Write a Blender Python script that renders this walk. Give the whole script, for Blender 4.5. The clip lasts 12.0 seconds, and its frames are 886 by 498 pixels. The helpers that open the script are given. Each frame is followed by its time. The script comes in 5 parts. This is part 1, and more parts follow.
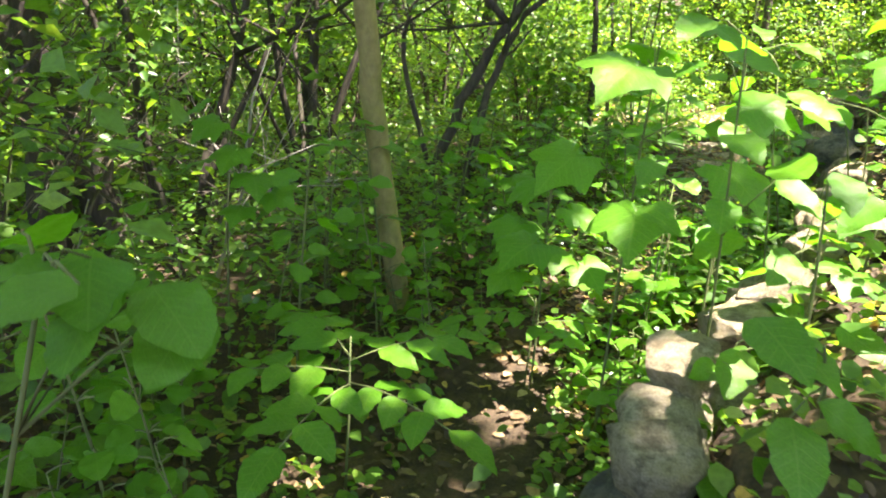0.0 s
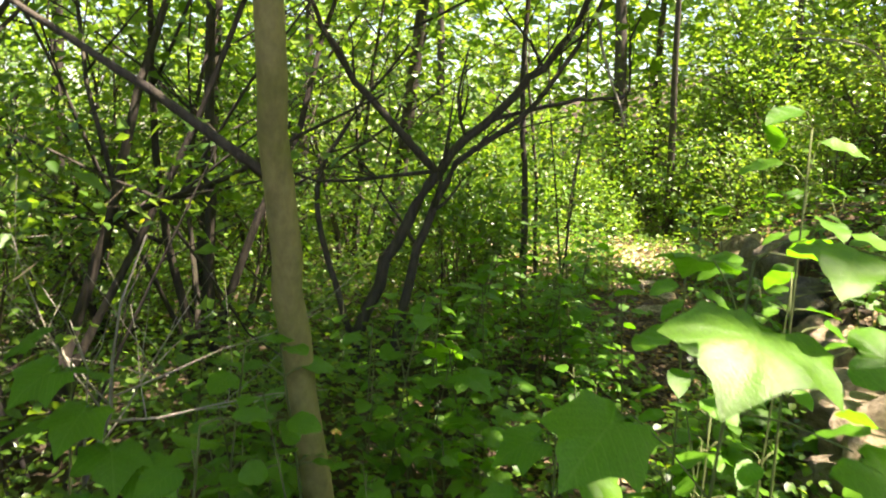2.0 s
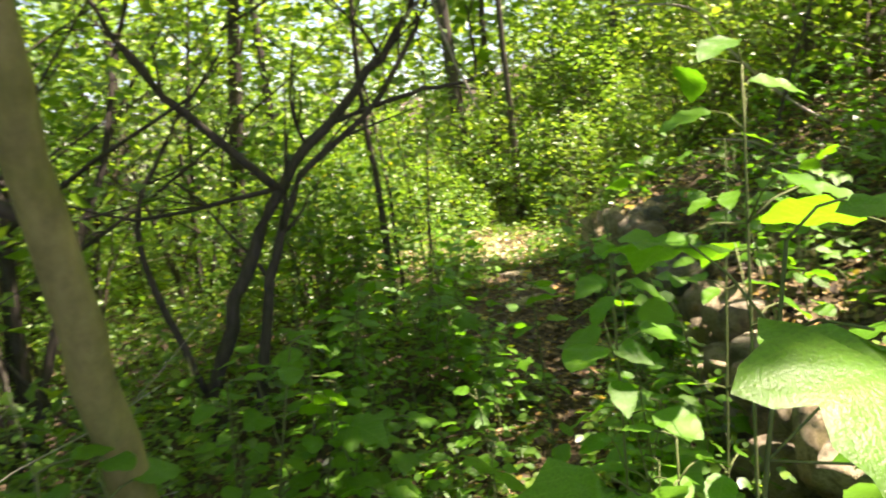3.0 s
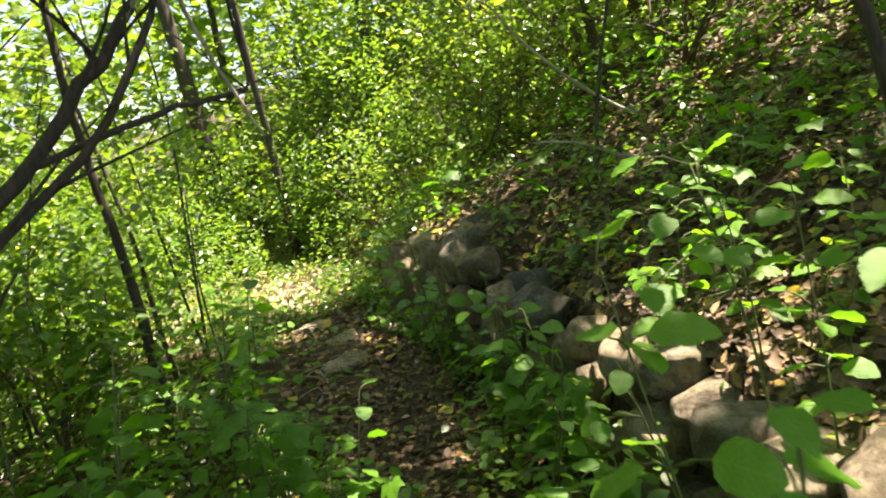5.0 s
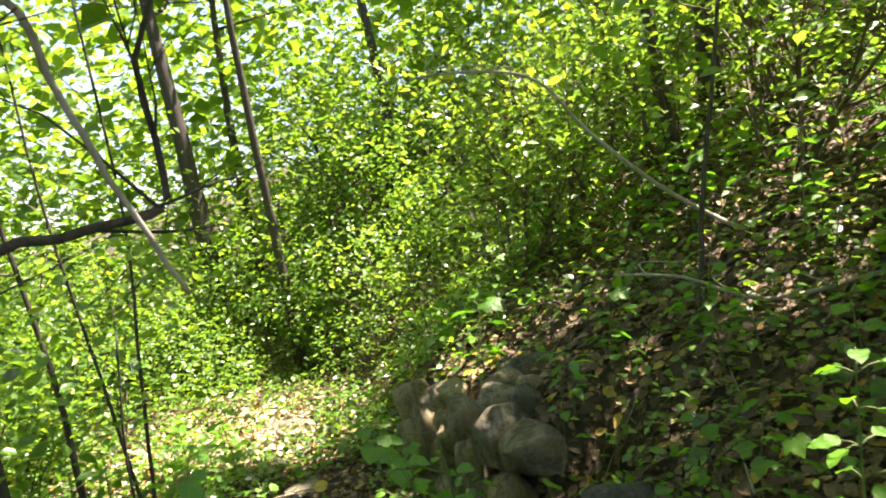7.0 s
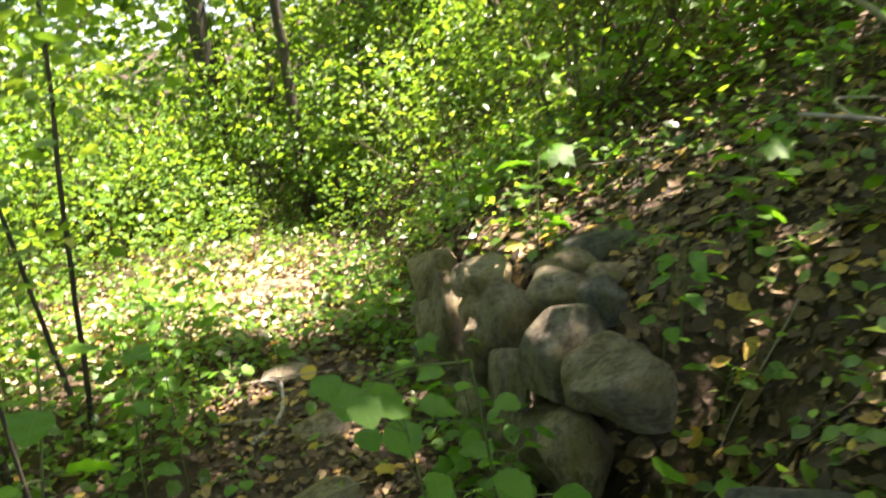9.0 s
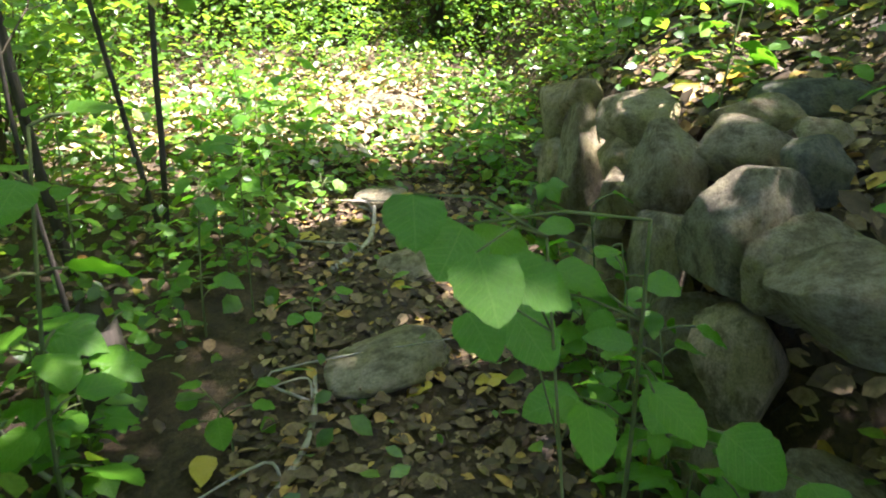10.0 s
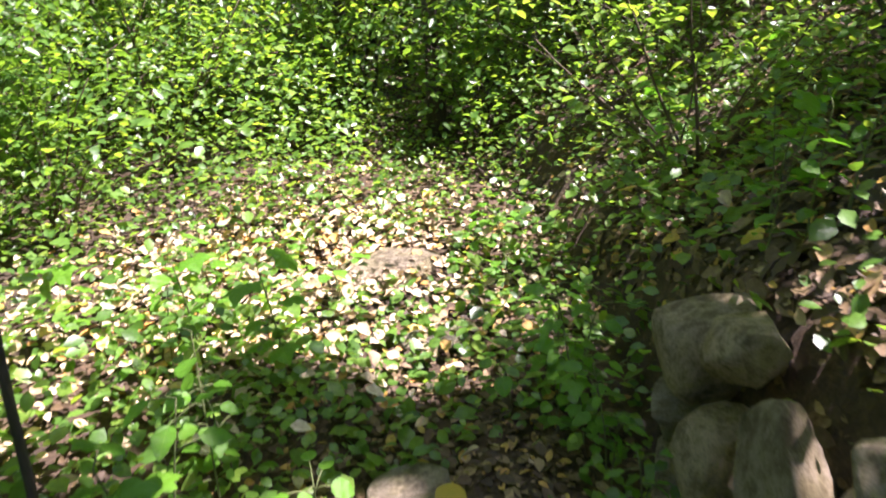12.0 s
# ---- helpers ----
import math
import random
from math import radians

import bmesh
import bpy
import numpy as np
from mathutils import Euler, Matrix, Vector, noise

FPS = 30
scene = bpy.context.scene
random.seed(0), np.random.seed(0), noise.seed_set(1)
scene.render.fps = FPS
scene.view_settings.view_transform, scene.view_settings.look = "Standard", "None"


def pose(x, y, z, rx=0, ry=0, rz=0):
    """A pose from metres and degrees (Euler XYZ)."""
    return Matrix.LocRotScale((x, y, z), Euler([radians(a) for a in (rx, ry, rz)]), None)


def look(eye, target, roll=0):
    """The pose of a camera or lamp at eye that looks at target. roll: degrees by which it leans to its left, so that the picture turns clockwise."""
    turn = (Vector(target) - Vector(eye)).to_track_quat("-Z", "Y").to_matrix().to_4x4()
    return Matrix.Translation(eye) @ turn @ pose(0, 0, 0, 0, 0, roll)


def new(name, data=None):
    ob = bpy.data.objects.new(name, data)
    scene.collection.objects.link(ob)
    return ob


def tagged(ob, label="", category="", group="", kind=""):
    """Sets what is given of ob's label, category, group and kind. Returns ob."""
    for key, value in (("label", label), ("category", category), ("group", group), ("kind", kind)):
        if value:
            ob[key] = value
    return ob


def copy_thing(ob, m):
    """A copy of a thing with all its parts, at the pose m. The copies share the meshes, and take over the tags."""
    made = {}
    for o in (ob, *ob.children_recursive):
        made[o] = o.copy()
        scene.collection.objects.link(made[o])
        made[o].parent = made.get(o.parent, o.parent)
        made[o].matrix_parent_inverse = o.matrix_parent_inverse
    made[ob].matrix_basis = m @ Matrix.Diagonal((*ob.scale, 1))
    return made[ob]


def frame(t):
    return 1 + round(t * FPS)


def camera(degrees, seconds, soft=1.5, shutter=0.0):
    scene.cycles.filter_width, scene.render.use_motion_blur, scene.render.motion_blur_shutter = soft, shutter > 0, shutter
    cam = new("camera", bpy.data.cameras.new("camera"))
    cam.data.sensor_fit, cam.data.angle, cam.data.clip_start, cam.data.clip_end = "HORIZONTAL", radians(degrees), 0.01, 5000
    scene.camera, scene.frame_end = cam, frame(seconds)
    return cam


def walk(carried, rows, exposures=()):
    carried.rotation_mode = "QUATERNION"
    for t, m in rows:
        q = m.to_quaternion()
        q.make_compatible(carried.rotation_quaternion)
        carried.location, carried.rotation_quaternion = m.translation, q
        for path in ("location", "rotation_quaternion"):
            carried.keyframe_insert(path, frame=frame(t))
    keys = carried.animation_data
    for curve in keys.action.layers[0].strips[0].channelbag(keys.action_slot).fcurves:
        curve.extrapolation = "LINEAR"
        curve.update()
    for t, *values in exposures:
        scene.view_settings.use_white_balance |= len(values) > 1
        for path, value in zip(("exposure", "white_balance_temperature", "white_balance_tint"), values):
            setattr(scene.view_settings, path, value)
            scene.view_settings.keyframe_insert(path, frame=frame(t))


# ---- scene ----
cam = camera(62.7, 12.0, soft=1.9, shutter=0.3)
METRES, EYE, TILT, LEAN, TURN = 8.0, 1.5, -18.0, -3.0, 0.0
EXPOSURE = [(0.0, 3.1, 6800, 20), (1.5, 2.75, 7300, 23), (2.5, 2.35, 7500, 23), (3.2, 2.45, 7500, 25), (5.0, 2.4, 7250, 26), (7.0, 2.55, 6950, 26), (9.0, 2.73, 7050, 31), (9.5, 2.65, 6450, 26), (10.0, 2.9, 6150, 25), (10.5, 3.25, 5900, 25), (11.5, 2.8, 6000, 33), (12.0, 2.2, 6100, 41)]
ROWS = [
    (0.0, 0.0, 0.0, 0.0, 0.0, 0.0, -0.0),
    (0.5, -0.0106, 0.0245, 0.0097, -0.79, 0.29, -0.74),
    (1.0, -0.0115, 0.0431, 0.0254, -2.04, 3.53, 0.17),
    (1.5, -0.0154, 0.0703, 0.0367, -6.92, 7.44, 0.97),
    (2.0, -0.0163, 0.1025, 0.0564, -7.31, 8.92, 2.8),
    (2.5, -0.0136, 0.1329, 0.0808, -7.75, 10.18, 6.79),
    (3.0, -0.0084, 0.17, 0.0718, -17.33, 8.18, 13.64),
    (5.0, 0.0336, 0.3172, 0.1237, -36.04, 3.78, 23.91),
    (5.5, 0.0573, 0.3526, 0.148, -37.23, 3.75, 25.87),
    (6.0, 0.08, 0.3818, 0.1535, -38.21, 3.22, 25.61),
    (6.5, 0.117, 0.4153, 0.1817, -34.09, 7.77, 24.64),
    (7.0, 0.1487, 0.4498, 0.1895, -34.53, 10.54, 22.3),
    (9.0, 0.2402, 0.5896, 0.2019, -32.81, -0.04, 17.51),
    (9.5, 0.2499, 0.6385, 0.1908, -24.53, -4.75, 9.22),
    (10.0, 0.2679, 0.6591, 0.1918, -23.48, -9.98, 8.68),
    (10.5, 0.2753, 0.6844, 0.207, -24.99, -9.55, 10.39),
    (11.0, 0.2828, 0.7164, 0.2136, -26.18, -10.6, 9.87),
    (11.5, 0.3067, 0.7717, 0.2412, -24.55, -7.66, 10.75),
    (12.0, 0.3292, 0.8196, 0.2702, -24.32, -6.9, 12.79),
]
walk(cam, [(t, pose(0, 0, EYE, TILT, LEAN, TURN) @ pose(METRES * x, METRES * y, METRES * z, 90 + pitch, roll, yaw)) for t, x, y, z, yaw, pitch, roll in ROWS], EXPOSURE)


# ---- light ----
SUN = Vector((0.36, -0.10, 0.92)).normalized()
world = bpy.data.worlds.new("sky")
scene.world = world
world.use_nodes = True
sky = world.node_tree.nodes.new("ShaderNodeTexSky")
sky.sky_type, sky.sun_disc = "NISHITA", False
sky.sun_elevation = math.asin(SUN.z)
sky.sun_rotation = math.atan2(SUN.x, SUN.y)
back = world.node_tree.nodes["Background"]
back.inputs["Strength"].default_value = 0.075
world.node_tree.links.new(sky.outputs["Color"], back.inputs["Color"])
sun = new("sun", bpy.data.lights.new("sun", "SUN"))
sun.data.energy, sun.data.angle, sun.data.color = 5.0, radians(0.5), (1.0, 0.95, 0.86)
sun.matrix_world = look(SUN * 40, (0, 0, 0))

# ---- materials ----


def material(name):
    m = bpy.data.materials.new(name)
    m.use_nodes = True
    return m, m.node_tree.nodes, m.node_tree.links, m.node_tree.nodes["Principled BSDF"]


def ramp(nodes, stops):
    r = nodes.new("ShaderNodeValToRGB")
    e = r.color_ramp.elements
    while len(e) < len(stops):
        e.new(0.5)
    for k, (at, col) in zip(e, stops):
        k.position, k.color = at, (*col, 1)
    return r


def noise_node(nodes, links, scale, detail=4, rough=0.6, coords="Object"):
    c = nodes.new("ShaderNodeTexCoord")
    n = nodes.new("ShaderNodeTexNoise")
    n.inputs["Scale"].default_value, n.inputs["Detail"].default_value, n.inputs["Roughness"].default_value = scale, detail, rough
    links.new(c.outputs[coords], n.inputs["Vector"])
    return n


def mixed(nodes, links, fac, a, b, mode="MIX"):
    m = nodes.new("ShaderNodeMix")
    m.data_type, m.blend_type = "RGBA", mode
    if isinstance(fac, float):
        m.inputs[0].default_value = fac
    else:
        links.new(fac, m.inputs[0])
    for slot, value in ((6, a), (7, b)):
        if isinstance(value, tuple):
            m.inputs[slot].default_value = (*value, 1)
        else:
            links.new(value, m.inputs[slot])
    return m.outputs[2]


def bumped(nodes, links, shader, height, strength, distance):
    b = nodes.new("ShaderNodeBump")
    b.inputs["Strength"].default_value, b.inputs["Distance"].default_value = strength, distance
    links.new(height, b.inputs["Height"])
    links.new(b.outputs["Normal"], shader.inputs["Normal"])


def leaf_material(name, stops, through_col, share=0.45, rough=0.36, gloss=0.5):
    """Green leaf: a glossy skin over a body that lets light through; the tint differs from leaf to leaf and from plant to plant."""
    m, nodes, links, skin = material(name)
    g = nodes.new("ShaderNodeNewGeometry")
    o = nodes.new("ShaderNodeObjectInfo")
    add = nodes.new("ShaderNodeMath")
    add.operation = "MULTIPLY_ADD"
    add.inputs[1].default_value = 0.75
    links.new(g.outputs["Random Per Island"], add.inputs[0])
    half = nodes.new("ShaderNodeMath")
    half.operation = "MULTIPLY"
    half.inputs[1].default_value = 0.25
    links.new(o.outputs["Random"], half.inputs[0])
    links.new(half.outputs[0], add.inputs[2])
    r = ramp(nodes, stops)
    links.new(add.outputs[0], r.inputs[0])
    n = noise_node(nodes, links, 45, 3)
    spots = ramp(nodes, [(0.3, (0.72, 0.72, 0.6)), (0.6, (1.0, 1.0, 1.0)), (0.8, (1.12, 1.1, 0.9))])
    links.new(n.outputs["Fac"], spots.inputs[0])
    col = mixed(nodes, links, 1.0, r.outputs[0], spots.outputs[0], "MULTIPLY")
    links.new(col, skin.inputs["Base Color"])
    skin.inputs["Roughness"].default_value = rough
    skin.inputs["Specular IOR Level"].default_value = gloss
    bumped(nodes, links, skin, n.outputs["Fac"], 0.35, 0.004)
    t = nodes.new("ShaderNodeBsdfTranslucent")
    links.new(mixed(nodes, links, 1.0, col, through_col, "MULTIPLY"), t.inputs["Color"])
    mix = nodes.new("ShaderNodeMixShader")
    mix.inputs[0].default_value = share
    links.new(skin.outputs[0], mix.inputs[1])
    links.new(t.outputs[0], mix.inputs[2])
    links.new(mix.outputs[0], nodes["Material Output"].inputs["Surface"])
    return m


def bark_material(name, dark, light, scale=14, stretch=0.18, depth=0.02):
    m, nodes, links, skin = material(name)
    c = nodes.new("ShaderNodeTexCoord")
    mp = nodes.new("ShaderNodeMapping")
    mp.inputs["Scale"].default_value = (1, 1, stretch)
    links.new(c.outputs["Object"], mp.inputs["Vector"])
    n = nodes.new("ShaderNodeTexNoise")
    n.inputs["Scale"].default_value, n.inputs["Detail"].default_value, n.inputs["Roughness"].default_value = scale * 3, 6, 0.65
    links.new(mp.outputs[0], n.inputs["Vector"])
    big = noise_node(nodes, links, 3.5, 3)
    r = ramp(nodes, [(0.3, dark), (0.7, light)])
    links.new(n.outputs["Fac"], r.inputs[0])
    moss = ramp(nodes, [(0.45, (1, 1, 1)), (0.7, (0.75, 0.85, 0.55))])
    links.new(big.outputs["Fac"], moss.inputs[0])
    links.new(mixed(nodes, links, 1.0, r.outputs[0], moss.outputs[0], "MULTIPLY"), skin.inputs["Base Color"])
    skin.inputs["Roughness"].default_value = 0.85
    bumped(nodes, links, skin, n.outputs["Fac"], 0.7, depth)
    return m


GREENS = [(0.0, (0.036, 0.10, 0.016)), (0.35, (0.068, 0.17, 0.026)), (0.7, (0.115, 0.25, 0.036)), (0.95, (0.19, 0.31, 0.05)), (1.0, (0.36, 0.33, 0.03))]
BRIGHT = [(0.0, (0.08, 0.19, 0.028)), (0.5, (0.14, 0.28, 0.042)), (0.94, (0.24, 0.37, 0.06)), (1.0, (0.42, 0.36, 0.03))]
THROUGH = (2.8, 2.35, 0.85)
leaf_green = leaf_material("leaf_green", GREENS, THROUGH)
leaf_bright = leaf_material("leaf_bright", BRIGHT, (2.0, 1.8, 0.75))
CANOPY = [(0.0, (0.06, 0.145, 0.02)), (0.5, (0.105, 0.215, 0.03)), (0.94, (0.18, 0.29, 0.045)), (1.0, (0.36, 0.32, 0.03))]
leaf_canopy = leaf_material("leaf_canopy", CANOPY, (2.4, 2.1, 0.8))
leaf_yellow = leaf_material("leaf_yellow", [(0.0, (0.55, 0.38, 0.05)), (0.6, (0.62, 0.47, 0.06)), (1.0, (0.5, 0.25, 0.04))], (1.2, 1.1, 0.9), share=0.3)
bark_grey = bark_material("bark_olive_grey", (0.18, 0.15, 0.055), (0.31, 0.265, 0.1), scale=9, stretch=0.6, depth=0.003)
bark_dark = bark_material("bark_dark_brown", (0.03, 0.024, 0.018), (0.09, 0.072, 0.055))
bark_pale = bark_material("bark_pale_dead", (0.22, 0.19, 0.15), (0.45, 0.41, 0.34), depth=0.004)
twig_brown = bark_material("twig_brown", (0.06, 0.045, 0.03), (0.16, 0.12, 0.08), depth=0.004)
stem_green = bark_material("stem_green", (0.07, 0.10, 0.03), (0.16, 0.18, 0.06), depth=0.002)


def litter_material(name, stops):
    m, nodes, links, skin = material(name)
    g = nodes.new("ShaderNodeNewGeometry")
    r = ramp(nodes, stops)
    links.new(g.outputs["Random Per Island"], r.inputs[0])
    n = noise_node(nodes, links, 60, 4)
    spots = ramp(nodes, [(0.3, (0.6, 0.55, 0.5)), (0.65, (1.05, 1.05, 1.05))])
    links.new(n.outputs["Fac"], spots.inputs[0])
    links.new(mixed(nodes, links, 1.0, r.outputs[0], spots.outputs[0], "MULTIPLY"), skin.inputs["Base Color"])
    skin.inputs["Roughness"].default_value = 0.7
    bumped(nodes, links, skin, n.outputs["Fac"], 0.5, 0.004)
    return m


def soil_material():
    m, nodes, links, skin = material("forest_soil")
    n = noise_node(nodes, links, 9, 8, 0.7)
    big = noise_node(nodes, links, 0.9, 4)
    fine = noise_node(nodes, links, 70, 5, 0.7)
    r = ramp(nodes, [(0.3, (0.03, 0.021, 0.012)), (0.5, (0.075, 0.054, 0.03)), (0.75, (0.15, 0.11, 0.062))])
    links.new(n.outputs["Fac"], r.inputs[0])
    r2 = ramp(nodes, [(0.4, (0.8, 0.8, 0.75)), (0.65, (1.15, 1.05, 0.95))])
    links.new(big.outputs["Fac"], r2.inputs[0])
    r3 = ramp(nodes, [(0.35, (0.6, 0.57, 0.52)), (0.65, (1.2, 1.15, 1.1))])
    links.new(fine.outputs["Fac"], r3.inputs[0])
    a = mixed(nodes, links, 1.0, r.outputs[0], r2.outputs[0], "MULTIPLY")
    links.new(mixed(nodes, links, 1.0, a, r3.outputs[0], "MULTIPLY"), skin.inputs["Base Color"])
    skin.inputs["Roughness"].default_value = 0.95
    bumped(nodes, links, skin, fine.outputs["Fac"], 0.9, 0.02)
    return m


def stone_material(name, a, b, c):
    m, nodes, links, skin = material(name)
    n = noise_node(nodes, links, 3.2, 10, 0.75)
    fine = noise_node(nodes, links, 55, 6, 0.8)
    big = noise_node(nodes, links, 1.8, 4)
    o = nodes.new("ShaderNodeObjectInfo")
    r = ramp(nodes, [(0.4, a), (0.47, b), (0.54, c), (0.6, b), (0.66, a)])
    links.new(n.outputs["Fac"], r.inputs[0])
    tone = ramp(nodes, [(0.0, (0.75, 0.73, 0.7)), (0.5, (1, 0.96, 0.88)), (1.0, (1.25, 1.15, 1.0))])
    links.new(o.outputs["Random"], tone.inputs[0])
    grain = ramp(nodes, [(0.32, (0.6, 0.58, 0.53)), (0.52, (1.08, 1.07, 1.04)), (0.72, (1.4, 1.38, 1.32))])
    links.new(fine.outputs["Fac"], grain.inputs[0])
    moss = ramp(nodes, [(0.46, (1, 1, 1)), (0.6, (0.82, 0.81, 0.62)), (0.74, (0.6, 0.61, 0.42))])
    links.new(big.outputs["Fac"], moss.inputs[0])
    x = mixed(nodes, links, 1.0, r.outputs[0], tone.outputs[0], "MULTIPLY")
    x = mixed(nodes, links, 1.0, x, grain.outputs[0], "MULTIPLY")
    links.new(mixed(nodes, links, 1.0, x, moss.outputs[0], "MULTIPLY"), skin.inputs["Base Color"])
    skin.inputs["Roughness"].default_value = 0.9
    both = nodes.new("ShaderNodeMath")
    both.operation = "MULTIPLY_ADD"
    both.inputs[1].default_value = 3.0
    links.new(n.outputs["Fac"], both.inputs[0])
    links.new(fine.outputs["Fac"], both.inputs[2])
    bumped(nodes, links, skin, both.outputs[0], 1.0, 0.06)
    return m


dry_leaf = litter_material("dry_leaf", [(0.0, (0.04, 0.026, 0.013)), (0.35, (0.105, 0.068, 0.03)), (0.72, (0.19, 0.13, 0.056)), (0.88, (0.34, 0.25, 0.12)), (0.94, (0.42, 0.24, 0.05)), (1.0, (0.5, 0.36, 0.06))])
# Paler version of dry_leaf: the sun's brightness is put into the colour.
sunlit_leaf = litter_material("sunlit_leaf", [(0.0, (0.3, 0.22, 0.12)), (0.4, (0.46, 0.37, 0.22)), (0.8, (0.6, 0.52, 0.36)), (0.9, (0.5, 0.33, 0.08)), (1.0, (0.5, 0.24, 0.05))])
forest_soil = soil_material()
stone_tan = stone_material("stone_tan", (0.26, 0.22, 0.14), (0.47, 0.41, 0.29), (0.62, 0.56, 0.43))
stone_grey = stone_material("stone_grey", (0.22, 0.2, 0.145), (0.42, 0.385, 0.29), (0.58, 0.54, 0.43))
stone_blue = stone_material("stone_slate_blue", (0.11, 0.115, 0.105), (0.19, 0.2, 0.185), (0.29, 0.3, 0.27))

# ---- geometry helpers ----


def part(name, mesh, mat, parent=None, label=""):
    """Links a mesh as one object under a thing or a part."""
    ob = new(name, mesh)
    if mat and not mesh.materials:
        mesh.materials.append(mat)
    if parent:
        ob.parent = parent
    return tagged(ob, label)


def thing(name, label, category, group="", m=None, kind=""):
    ob = new(name)
    ob.empty_display_size = 0.1
    if m is not None:
        ob.matrix_world = m
    return tagged(ob, label, category, group, kind)


def smooth_mesh(me):
    me.polygons.foreach_set("use_smooth", np.ones(len(me.polygons), dtype=bool))
    return me


def tubes_mesh(name, lines, sides=6):
    """One mesh of tapered tubes; each line is (points, radii)."""
    verts, faces = [], []
    for pts, radii in lines:
        first, up = len(verts), Vector((0.31, 0.2, 0.93))
        for i, p in enumerate(pts):
            d = (pts[min(i + 1, len(pts) - 1)] - pts[max(i - 1, 0)]).normalized()
            a = d.cross(up if abs(d.dot(up)) < 0.95 else Vector((1, 0, 0))).normalized()
            b = d.cross(a)
            for k in range(sides):
                w = 2 * math.pi * k / sides
                verts.append(p + (a * math.cos(w) + b * math.sin(w)) * radii[i])
        for i in range(len(pts) - 1):
            for k in range(sides):
                q = first + i * sides
                faces.append((q + k, q + (k + 1) % sides, q + sides + (k + 1) % sides, q + sides + k))
        faces.append(tuple(range(first + sides - 1, first - 1, -1)))
        faces.append(tuple(range(len(verts) - sides, len(verts))))
    me = bpy.data.meshes.new(name)
    me.from_pydata(verts, [], faces)
    return smooth_mesh(me)


# Leaf shapes: outline in (side, along, lift), folded along the midrib.
def leaf_shape(widths, fold=0.18, droop=0.12):
    n = len(widths)
    v, f = [(0, 0, 0)], []
    for i, w in enumerate(widths):
        y = (i + 1) / (n + 1)
        lift = -droop * y * y
        v += [(-w, y, lift + fold * w), (0, y, lift), (w, y, lift + fold * w)]
    v.append((0, 1, -droop))
    f += [(0, 2, 1), (0, 3, 2)]
    for i in range(n - 1):
        a = 1 + 3 * i
        f += [(a, a + 1, a + 4), (a, a + 4, a + 3), (a + 1, a + 2, a + 5), (a + 1, a + 5, a + 4)]
    a, tip = 1 + 3 * (n - 1), 1 + 3 * n
    f += [(a, a + 1, tip), (a + 1, a + 2, tip)]
    return np.array(v, float), np.array(f)


OVATE = leaf_shape((0.24, 0.36, 0.34, 0.2))
SIMPLE = (np.array([(0, 0, 0), (-0.27, 0.28, 0.07), (-0.26, 0.64, 0.03), (0, 1, -0.14), (0.26, 0.64, 0.03), (0.27, 0.28, 0.07)], float), np.array([(0, 3, 2), (0, 2, 1), (0, 4, 3), (0, 5, 4)]))
DIAMOND = (np.array([(0, 0, 0), (-0.34, 0.45, 0.08), (0, 1, -0.1), (0.34, 0.45, 0.08)], float), np.array([(0, 2, 1), (0, 3, 2)]))
HERB = leaf_shape((0.32, 0.3))


def unit(a):
    return a / np.maximum(np.linalg.norm(a, axis=1, keepdims=True), 1e-9)


def leaves_mesh(name, at, along, normal, size, shape, smooth=False):
    """One mesh of many leaves: places, directions of the midrib, normals, lengths."""
    tv, tf = shape
    at, along = np.asarray(at, float), unit(np.asarray(along, float))
    side = unit(np.cross(along, normal))
    nor = np.cross(side, along)
    s = np.asarray(size, float)[:, None, None]
    v = at[:, None] + s * (tv[None, :, :1] * side[:, None] + tv[None, :, 1:2] * along[:, None] + tv[None, :, 2:] * nor[:, None])
    n, k, m = len(at), len(tv), len(tf)
    f = (tf[None] + (np.arange(n) * k)[:, None, None]).reshape(-1)
    me = bpy.data.meshes.new(name)
    me.vertices.add(n * k)
    me.vertices.foreach_set("co", v.reshape(-1))
    me.loops.add(n * m * 3)
    me.loops.foreach_set("vertex_index", f.astype(np.int32))
    me.polygons.add(n * m)
    me.polygons.foreach_set("loop_start", np.arange(n * m, dtype=np.int32) * 3)
    me.update(calc_edges=True)
    me.validate()
    return smooth_mesh(me) if smooth else me


def scatter_dirs(rng, n, droop=0.25, tilt=0.45):
    w = rng.uniform(0, 2 * math.pi, n)
    along = np.stack([np.cos(w), np.sin(w), rng.normal(-droop, 0.3, n)], 1)
    normal = np.stack([rng.normal(0, tilt, n), rng.normal(0, tilt, n), np.ones(n)], 1)
    return along, normal


# ---- ground ----
WALL_Y = (-400.0, 0.0, 1.5, 2.4, 3.2, 4.0, 5.2, 6.2, 7.2, 8.05, 9.2, 10.5, 12.0, 16.0, 400.0)
WALL_X = (0.2, 0.28, 0.42, 1.1, 1.66, 2.2, 2.8, 3.24, 3.6, 3.88, 4.4, 5.0, 5.6, 7.0, 7.0)
WALL_H = (0.2, 0.42, 0.58, 0.62, 0.63, 0.63, 0.62, 0.66, 0.72, 0.68, 0.34, 0.25, 0.25, 0.15, 0.15)
PATH_Z = (-0.02, 0.0, 0.0, 0.02, 0.03, 0.05, 0.08, 0.1, 0.12, 0.14, 0.16, 0.18, 0.2, 0.2, 0.2)
